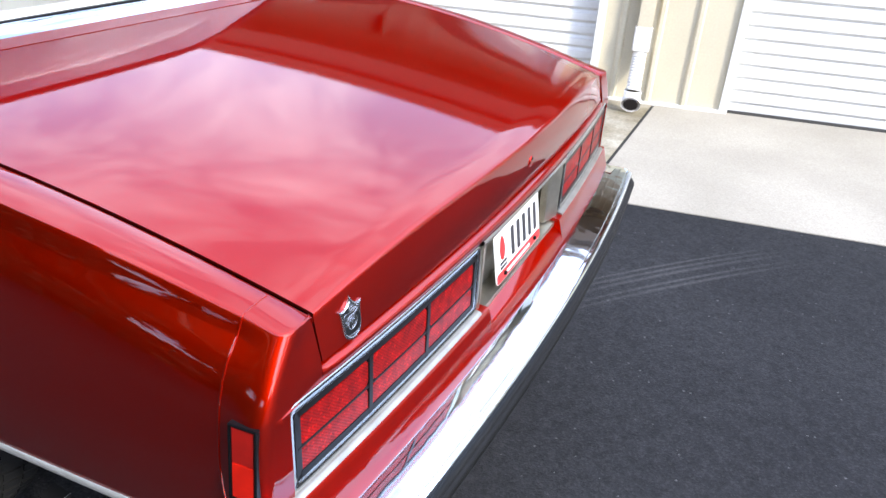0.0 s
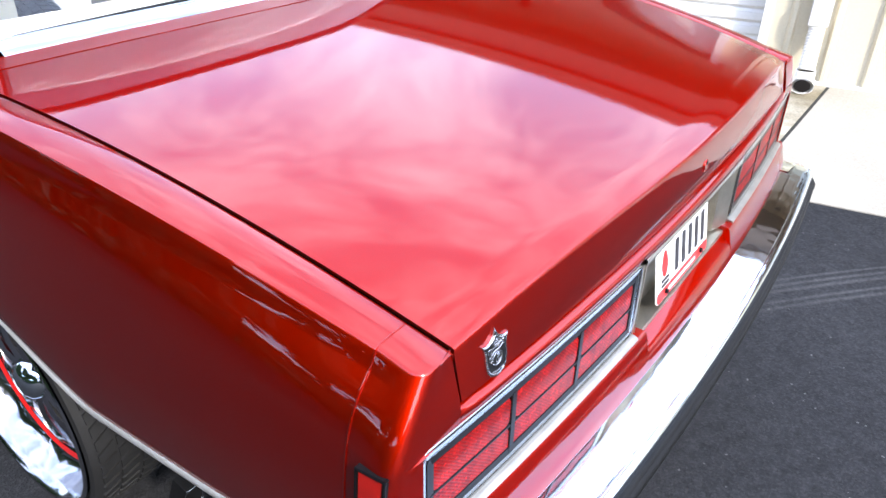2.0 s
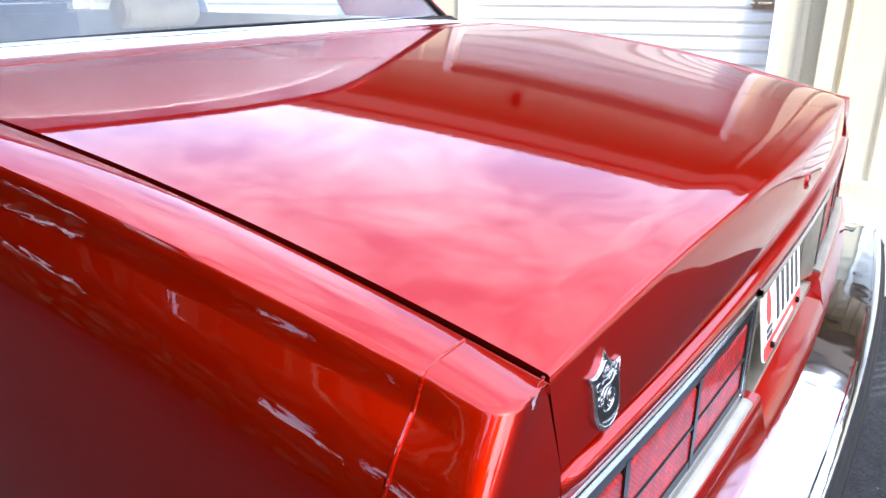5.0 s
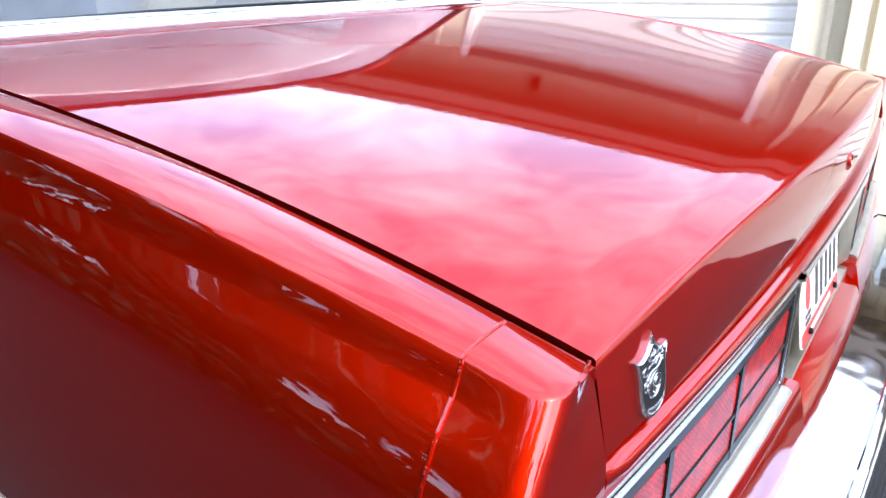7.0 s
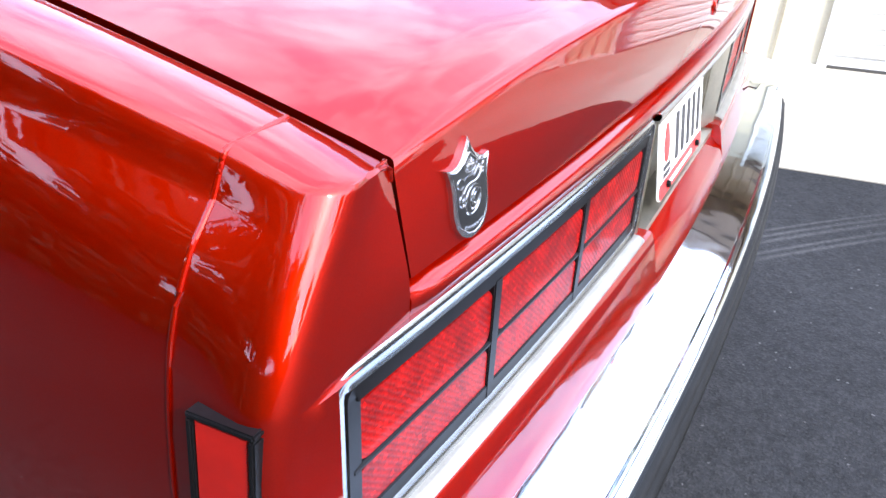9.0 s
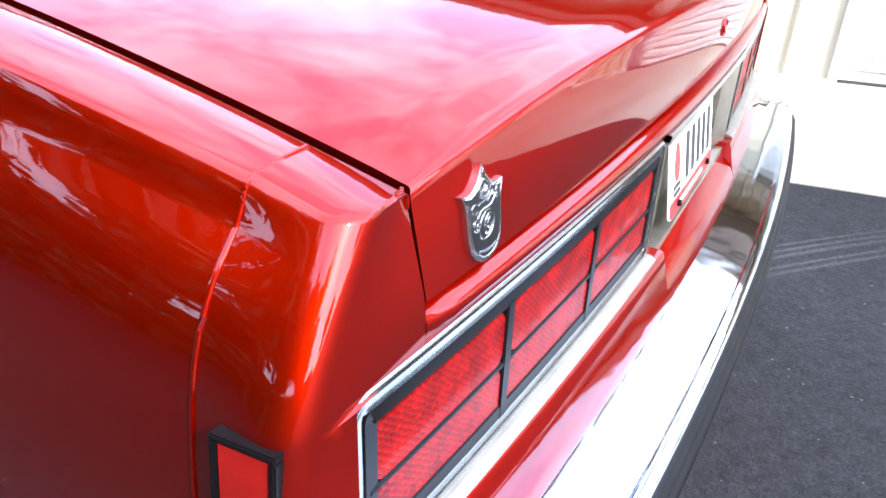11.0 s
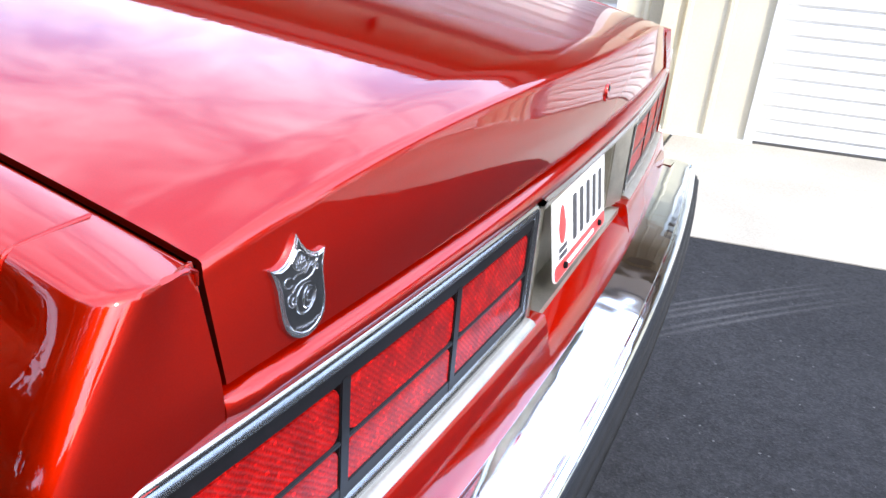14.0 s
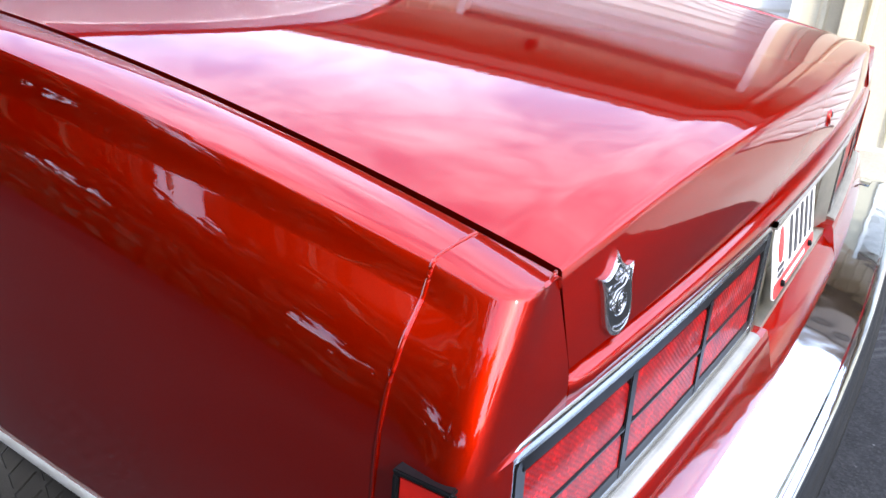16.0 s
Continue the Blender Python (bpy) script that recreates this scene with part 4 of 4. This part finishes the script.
for inset, lift in ((0.003, 0.004), (0.005, 0.009), (0.013, 0.007), (0.016, 0.003), (0.016, -0.006)):
    rows.append([arch_point(x * (1 - inset / 0.75), z - inset * (1.0 if z > 1.40 else 0.35), lift) for x, z in full(ARCH)])
part("gasket", grid(rows), BLACK, rear_glass, "black rubber gasket round the rear glass")
glass_pane("windshield", [(-0.72, 3.72, 1.18), (0.72, 3.72, 1.18), (0.67, 3.16, 1.44), (-0.67, 3.16, 1.44)])
rows = []
for i in range(25):
    x = -0.775 + 1.55 * i / 24
    zb = deck_z(x, 1.12)
    rows.append([(x, y, zb + dz) for y, dz in ((1.15, -0.03), (1.122, -0.006), (1.124, 0.005), (1.134, 0.011), (1.165, 0.024), (1.176, 0.026), (1.181, 0.016), (1.18, -0.03))])
part("window_moulding", grid(rows, True), CHROME, rear_glass, "bright moulding along the rear glass")
part("seal", sweep([((x, 1.186, 1.190 - 0.010 * (x / 0.7) ** 2), (0, -1, 0), (0, 0, 1)) for x in [-0.72 + 1.44 * i / 12 for i in range(13)]], [(0, -0.006), (0.005, -0.004), (0.004, 0.004), (-0.004, 0.006)]), BLACK, rear_glass)


def beam(a, b, wa, wb, da, db, mat=PAINT, name="pillar", mirror=True):
    """A tapered beam with a rounded outer face; widths along y, depths along x."""
    rows = []
    for i in range(7):
        t = i / 6
        p = Vector(a).lerp(Vector(b), t)
        w, d = wa + (wb - wa) * t, da + (db - da) * t
        rows.append([(p.x + d, p.y - w, p.z), (p.x + d * 0.25, p.y - w, p.z), (p.x, p.y - w * 0.8, p.z), (p.x - 0.006, p.y, p.z), (p.x, p.y + w * 0.8, p.z), (p.x + d * 0.25, p.y + w, p.z), (p.x + d, p.y + w, p.z)])
    v, f = grid(rows, True)
    both(name, (v, f), mat)


# roof panel with rounded sides
rows = []
for i in range(21):
    y = 1.722 + (3.20 - 1.722) * i / 20
    edge = 0.024 * max(0, (i - 10) / 10) ** 4
    row = []
    for j in range(25):
        q = -1 + 2 * j / 24
        x = 0.735 * math.copysign(abs(q) ** 0.95, q)
        row.append((x, y, 1.530 - 0.083 * abs(q) ** 2.4 - edge - (0.022 if abs(q) == 1 else 0)))
    rows.append(row)
part("roof", grid(rows), PAINT, thick=0.02)


rows = []
for i in range(13):
    t = i / 12
    y = 1.50 + (3.16 - 1.50) * t
    rows.append([(0.70 * q, y, 1.500 - 0.075 * abs(q) ** 2.4 - 0.05 * max(0.0, (1.62 - y) / 0.12) - 0.03 * max(0.0, t - 0.7) / 0.3) for q in [-1 + 2 * j / 16 for j in range(17)]])
part("headliner", grid(rows), HEADLINER, thick=0.006)

beam((-0.90, 2.56, 1.16), (-0.742, 2.50, 1.448), 0.035, 0.03, 0.05, 0.04, GREY_TRIM)
beam((-0.86, 3.78, 1.15), (-0.72, 3.18, 1.448), 0.04, 0.03, 0.05, 0.04, GREY_TRIM)
both("roof_rail", tube([(-0.738, 1.70, 1.448), (-0.745, 2.5, 1.455), (-0.73, 3.2, 1.448)], 0.018), PAINT)
for x in (-1, 1):
    glass_pane("side_window", [(x * 0.895, 1.62, 1.165), (x * 0.895, 2.52, 1.165), (x * 0.738, 2.48, 1.448), (x * 0.738, 1.75, 1.448)])
    glass_pane("side_window", [(x * 0.895, 2.60, 1.165), (x * 0.885, 3.70, 1.165), (x * 0.732, 3.16, 1.448), (x * 0.738, 2.53, 1.448)])

# hood and front end
rows = []
for i in range(15):
    y = 3.76 + (5.02 - 3.76) * i / 14
    rows.append([(q * (abs(gap_x(y)) - 0.004) * nose(y), y, 1.150 - 0.05 * max(0, (y - 3.76) / 1.26) ** 2 + 0.03 * (1 - q * q)) for q in [-1 + j / 10 for j in range(21)]])
part("hood", grid(rows), PAINT, thick=0.004)
part("grille", box((-0.60, 5.02, 0.72), (0.60, 5.06, 1.08)), BLACK, bevel=0.01)
for i in range(9):
    part("grille_bar", box((-0.58 + i * 0.14, 5.055, 0.74), (-0.565 + i * 0.14, 5.075, 1.06)), CHROME)
for x in (-0.85, 0.62):
    part("headlight", box((x, 5.02, 0.84), (x + 0.23, 5.065, 1.02)), CHROME, bevel=0.01)
part("front_bumper", sweep([((x, 5.15 - 0.06 * (x / 0.97) ** 4, 0.0), (0, 1, 0), (0, 0, 1)) for x in [-0.97 + 1.94 * i / 20 for i in range(21)]], [(-0.10, 0.63), (-0.01, 0.63), (0.0, 0.615), (0.0, 0.50), (-0.02, 0.47), (-0.10, 0.46)]), CHROME)
part("front_panel", box((-0.92, 4.98, 0.60), (0.92, 5.02, 1.09)), PAINT, bevel=0.01)
part("underbody", join(box((-0.60, 0.02, 0.34), (0.60, 4.95, 0.58)), box((-0.88, 1.92, 0.47), (0.88, 3.62, 0.60)), box((-0.62, 0.9, 0.58), (0.62, 1.75, 0.95))), DARK)
part("axle", tube([(-0.75, REAR_AXLE, GROUND + TYRE_R), (0.75, REAR_AXLE, GROUND + TYRE_R)], 0.045), DARK)

tip = [(-0.820, 0.745, 0.222), (-0.775, 0.745, 0.222), (-0.772, 0.765, 0.150), (-0.832, 0.765, 0.150)]
exhaust = part("exhaust_tip", prism(tip, (0, 0.05, 0.01)), RUBBER)
for p, q in zip(tip, tip[1:] + tip[:1]):
    part("rim_edge", tube([p, q], 0.0010, 6), TRIM, exhaust)

# ---- interior ----
part("parcel_shelf", box((-0.70, 1.20, 1.095), (0.70, 1.52, 1.125)), WHITE_VINYL, bevel=0.006)
seat = part("rear_seat", box((-0.68, 1.50, 0.80), (0.68, 1.68, 1.12)), WHITE_VINYL, bevel=0.05)
for i in range(7):
    cx = -0.60 + 0.20 * i
    rows = []
    for j in range(9):
        y = 1.235 + 0.36 * j / 8
        drop = 0.030 * max(0.0, (j - 5) / 3) ** 2 + 0.02 * (1 if j == 0 else 0)
        rows.append([(cx + 0.0985 * math.sin(a), y, 1.098 + 0.052 * math.cos(a) ** 0.8 - drop) for a in [radians(-89 + 178 * k / 14) for k in range(15)]])
    part("cushion_roll", grid(rows), WHITE_VINYL, seat)
    if i:
        part("piping", tube([(cx - 0.10, 1.24, 1.112), (cx - 0.10, 1.45, 1.112), (cx - 0.10, 1.58, 1.085)], 0.004, 6), GREY_TRIM, seat)
for x in (-0.47, 0.47):
    fs = part("front_seat", box((x - 0.27, 2.25, 0.75), (x + 0.27, 2.42, 1.085)), CREAM, bevel=0.05)
    part("headrest", lathe([(0.0001, -0.16), (0.05, -0.158), (0.062, -0.145), (0.064, 0.0), (0.062, 0.145), (0.05, 0.158), (0.0001, 0.16)], (x, 2.30, 1.195), (1, 0, 0), 20), CREAM, fs)
    for dx in (-0.06, 0.06):
        part("headrest_post", tube([(x + dx, 2.31, 1.10), (x + dx, 2.31, 1.19)], 0.007), CHROME, fs)
part("dashboard", box((-0.74, 3.25, 0.90), (0.72, 3.66, 1.205)), GREY_TRIM, bevel=0.04)
part("cabin_floor", box((-0.86, 1.86, 0.58), (0.86, 3.7, 0.62)), GREY_TRIM)
for x in (-0.865, 0.845):
    part("door_card", box((x, 1.28, 0.6), (x + 0.02, 3.7, 1.172)), CREAM)

# ---- wheels ----
def wheel(x, y, sgn):
    w = empty("wheel", (x, y, GROUND + TYRE_R))
    w.parent = car
    tagged(w, "large polished wheel with red pinstripe and low-profile tyre")
    out = (-sgn, 0, 0)
    hw = 0.125
    tyre = mesh_object("tyre", *lathe([(RIM_R, -hw + 0.01), (RIM_R + 0.018, -hw - 0.004), (TYRE_R - 0.014, -hw), (TYRE_R - 0.003, -hw + 0.02), (TYRE_R - 0.003, hw - 0.02), (TYRE_R - 0.014, hw), (RIM_R + 0.02, hw + 0.004), (RIM_R, hw - 0.01)], (0, 0, 0), out, 72), TYRE, w)
    # tread blocks
    tv, tf = [], []
    for k in range(60):
        for row, (a, b, sk) in enumerate(((-0.108, -0.064, 0.5), (-0.056, -0.006, 0.35), (0.006, 0.056, -0.35), (0.064, 0.108, -0.5))):
            q = []
            for aa in (a, b):
                for da in (0.16, 0.84):
                    ang = 2 * math.pi * (k + da + sk * (aa - a) / 0.05 * 1.2 + 0.5 * (row % 2)) / 60
                    for r in (TYRE_R - 0.008, TYRE_R + 0.003):
                        q.append((-sgn * aa, r * math.sin(ang), r * math.cos(ang)))
            o = len(tv)
            tv += q
            tf += [tuple(i + o for i in fc) for fc in ((1, 3, 7, 5), (0, 1, 5, 4), (2, 6, 7, 3), (0, 2, 3, 1), (4, 5, 7, 6))]
    mesh_object("tread", tv, tf, TYRE, tyre, smooth=0)
    verts, faces = lathe([(RIM_R + 0.004, hw + 0.002), (RIM_R + 0.010, hw + 0.006), (RIM_R + 0.006, hw + 0.010), (RIM_R - 0.004, hw + 0.009), (RIM_R - 0.012, hw), (RIM_R - 0.018, hw - 0.022), (RIM_R - 0.025, hw - 0.040), (RIM_R - 0.033, hw - 0.056), (RIM_R - 0.042, hw - 0.068), (RIM_R - 0.052, hw - 0.078), (RIM_R - 0.062, hw - 0.085), (RIM_R - 0.080, hw - 0.090), (RIM_R - 0.086, hw - 0.12), (RIM_R - 0.086, -hw + 0.03), (RIM_R, -hw + 0.01)], (0, 0, 0), out, 140)
    # scalloped wells pressed into the dish, ten of them
    scalloped = []
    for v in verts:
        r = math.hypot(v[1], v[2])
        u = (RIM_R - 0.014 - r) / 0.048
        if 0.0 < u < 1.0 and -sgn * v[0] > 0:
            a = math.atan2(v[1], v[2])
            v = (v[0] + sgn * 0.022 * math.sin(math.pi * u) * abs(math.sin(5 * a)) ** 0.7, v[1], v[2])
        scalloped.append(v)
    rim = mesh_object("rim", scalloped, faces, RIM, w)
    mesh_object("pinstripe", *lathe([(RIM_R - 0.062, hw - 0.083), (RIM_R - 0.066, hw - 0.0815), (RIM_R - 0.074, hw - 0.0845), (RIM_R - 0.080, hw - 0.088)], (0, 0, 0), out, 72), RED_STRIPE, rim)
    for k in range(10):
        a = 2 * math.pi * k / 10
        d, s = Vector((0, math.sin(a), math.cos(a))), Vector((0, math.cos(a), -math.sin(a)))
        o = Vector(out)
        rows = []
        for r, ww, h in ((0.05, 0.020, hw - 0.060), (0.12, 0.017, hw - 0.058), (0.20, 0.026, hw - 0.070), (0.264, 0.044, hw - 0.088)):
            c = d * r
            rows.append([tuple(c + s * ww + o * (h - 0.035)), tuple(c + s * ww * 0.9 + o * (h - 0.008)), tuple(c + o * h), tuple(c - s * ww * 0.9 + o * (h - 0.008)), tuple(c - s * ww + o * (h - 0.035))])
        mesh_object("spoke", *grid(rows, True), RIM, rim)
    mesh_object("hub_cap", *lathe([(0.0001, hw - 0.028), (0.03, hw - 0.030), (0.05, hw - 0.042), (0.062, hw - 0.060), (0.07, hw - 0.10)], (0, 0, 0), out, 32), CHROME, rim)
    mesh_object("brake_disc", *lathe([(0.05, 0.0), (0.15, 0.0), (0.15, -0.02), (0.05, -0.02)], (0, 0, 0), out, 32), DULL, w)


for sgn in (1, -1):
    for y in (REAR_AXLE, FRONT_AXLE):
        wheel(-sgn * WHEEL_X, y, sgn)


# ---- trees across the yard ----
def tree(x, y, height, seed):
    rng = random.Random(seed)
    t = empty("tree", (x, y, GROUND))
    tagged(t, "broad green shade tree at the edge of the yard", "tree", group="trees at the yard's edge")
    trunk = [(rng.uniform(-0.1, 0.1) * k, rng.uniform(-0.1, 0.1) * k, height * 0.13 * k) for k in range(5)]
    rows = [[(p[0] + r * math.cos(a), p[1] + r * math.sin(a), p[2]) for a in [2 * math.pi * q / 8 for q in range(8)]] for p, r in zip(trunk, (0.30, 0.24, 0.20, 0.16, 0.10))]
    pieces = [grid(rows, True)]
    tips = []
    for k in range(9):
        a = 2 * math.pi * k / 9 + rng.uniform(-0.3, 0.3)
        base = Vector(trunk[2 + k % 3])
        tip = base + Vector((math.cos(a) * height * rng.uniform(0.16, 0.30), math.sin(a) * height * rng.uniform(0.16, 0.30), height * rng.uniform(0.12, 0.36)))
        pieces.append(tube([base, base.lerp(tip, 0.5) + Vector((0, 0, 0.2)), tip], 0.06, 5))
        tips += [tip, base.lerp(tip, 0.7)]
    mesh_object("trunk", *join(*pieces), BARK, t)
    lv, lf = [], []
    for k in range(3600):
        c = rng.choice(tips) + Vector((rng.gauss(0, 1), rng.gauss(0, 1), rng.gauss(0, 0.75))) * height * 0.075
        n = Vector((rng.gauss(0, 1), rng.gauss(0, 1), rng.gauss(0, 1))).normalized()
        u = n.orthogonal().normalized() * rng.uniform(0.22, 0.46)
        w = n.cross(u) * 0.7
        o = len(lv)
        lv += [tuple(c - u), tuple(c + w), tuple(c + u), tuple(c - w)]
        lf.append((o, o + 1, o + 2, o + 3))
    mesh_object("crown", lv, lf, LEAF, t, smooth=0)


for i, (x, y, h) in enumerate(((-10, -7, 9.0), (-12, -2, 10.5), (-9.5, 3, 9.5), (-12, 9, 7.0), (-10, 13, 9.5), (-11, 19, 10.5), (-10, 26, 10.0), (-13, -14, 9.0), (-6, -36, 7.5), (8, -40, 8.0), (22, -40, 7.0))):
    tree(x, y, h, 10 + i)

# lamp under the eave
wall_lamp = empty("wall_lamp")
wall_lamp.matrix_world = building.matrix_world @ Matrix.Translation((-2.74, 0.026, 2.58))
tagged(wall_lamp, "small dark outdoor lamp on the beige wall", "lamp")
mesh_object("back_plate", *box((-0.028, 0.0, -0.07), (0.028, 0.025, 0.07)), BLACK, wall_lamp, bevel=0.006)
mesh_object("shade", *lathe([(0.012, 0.05), (0.022, 0.04), (0.030, -0.05), (0.026, -0.052), (0.012, 0.03)], (0, 0.065, 0.0), (0, 0, 1), 20), BLACK, wall_lamp)
mesh_object("arm", *tube([(0, 0.02, 0.03), (0, 0.05, 0.065), (0, 0.065, 0.05)], 0.007), BLACK, wall_lamp)

# hedge along the yard's edge: unseen, added to keep low sky off the paint
rng = random.Random(5)
hv, hf = [], []
for k in range(18000):
    c = Vector((-9.0 + rng.gauss(0, 0.35), rng.uniform(-22, 34), GROUND + rng.uniform(0.0, 1.0) ** 0.9 * 2.3))
    n = Vector((rng.gauss(0, 1), rng.gauss(0, 1), rng.gauss(0, 1))).normalized()
    a = n.orthogonal().normalized() * rng.uniform(0.14, 0.30)
    w = n.cross(a) * 0.7
    o = len(hv)
    hv += [tuple(c - a), tuple(c + w), tuple(c + a), tuple(c - w)]
    hf.append((o, o + 1, o + 2, o + 3))
hedge = mesh_object("hedge", hv, hf, LEAF, smooth=0)
tagged(hedge, "unseen dark green hedge added along the yard's edge to block low sky", "hedge", kind="stuff")
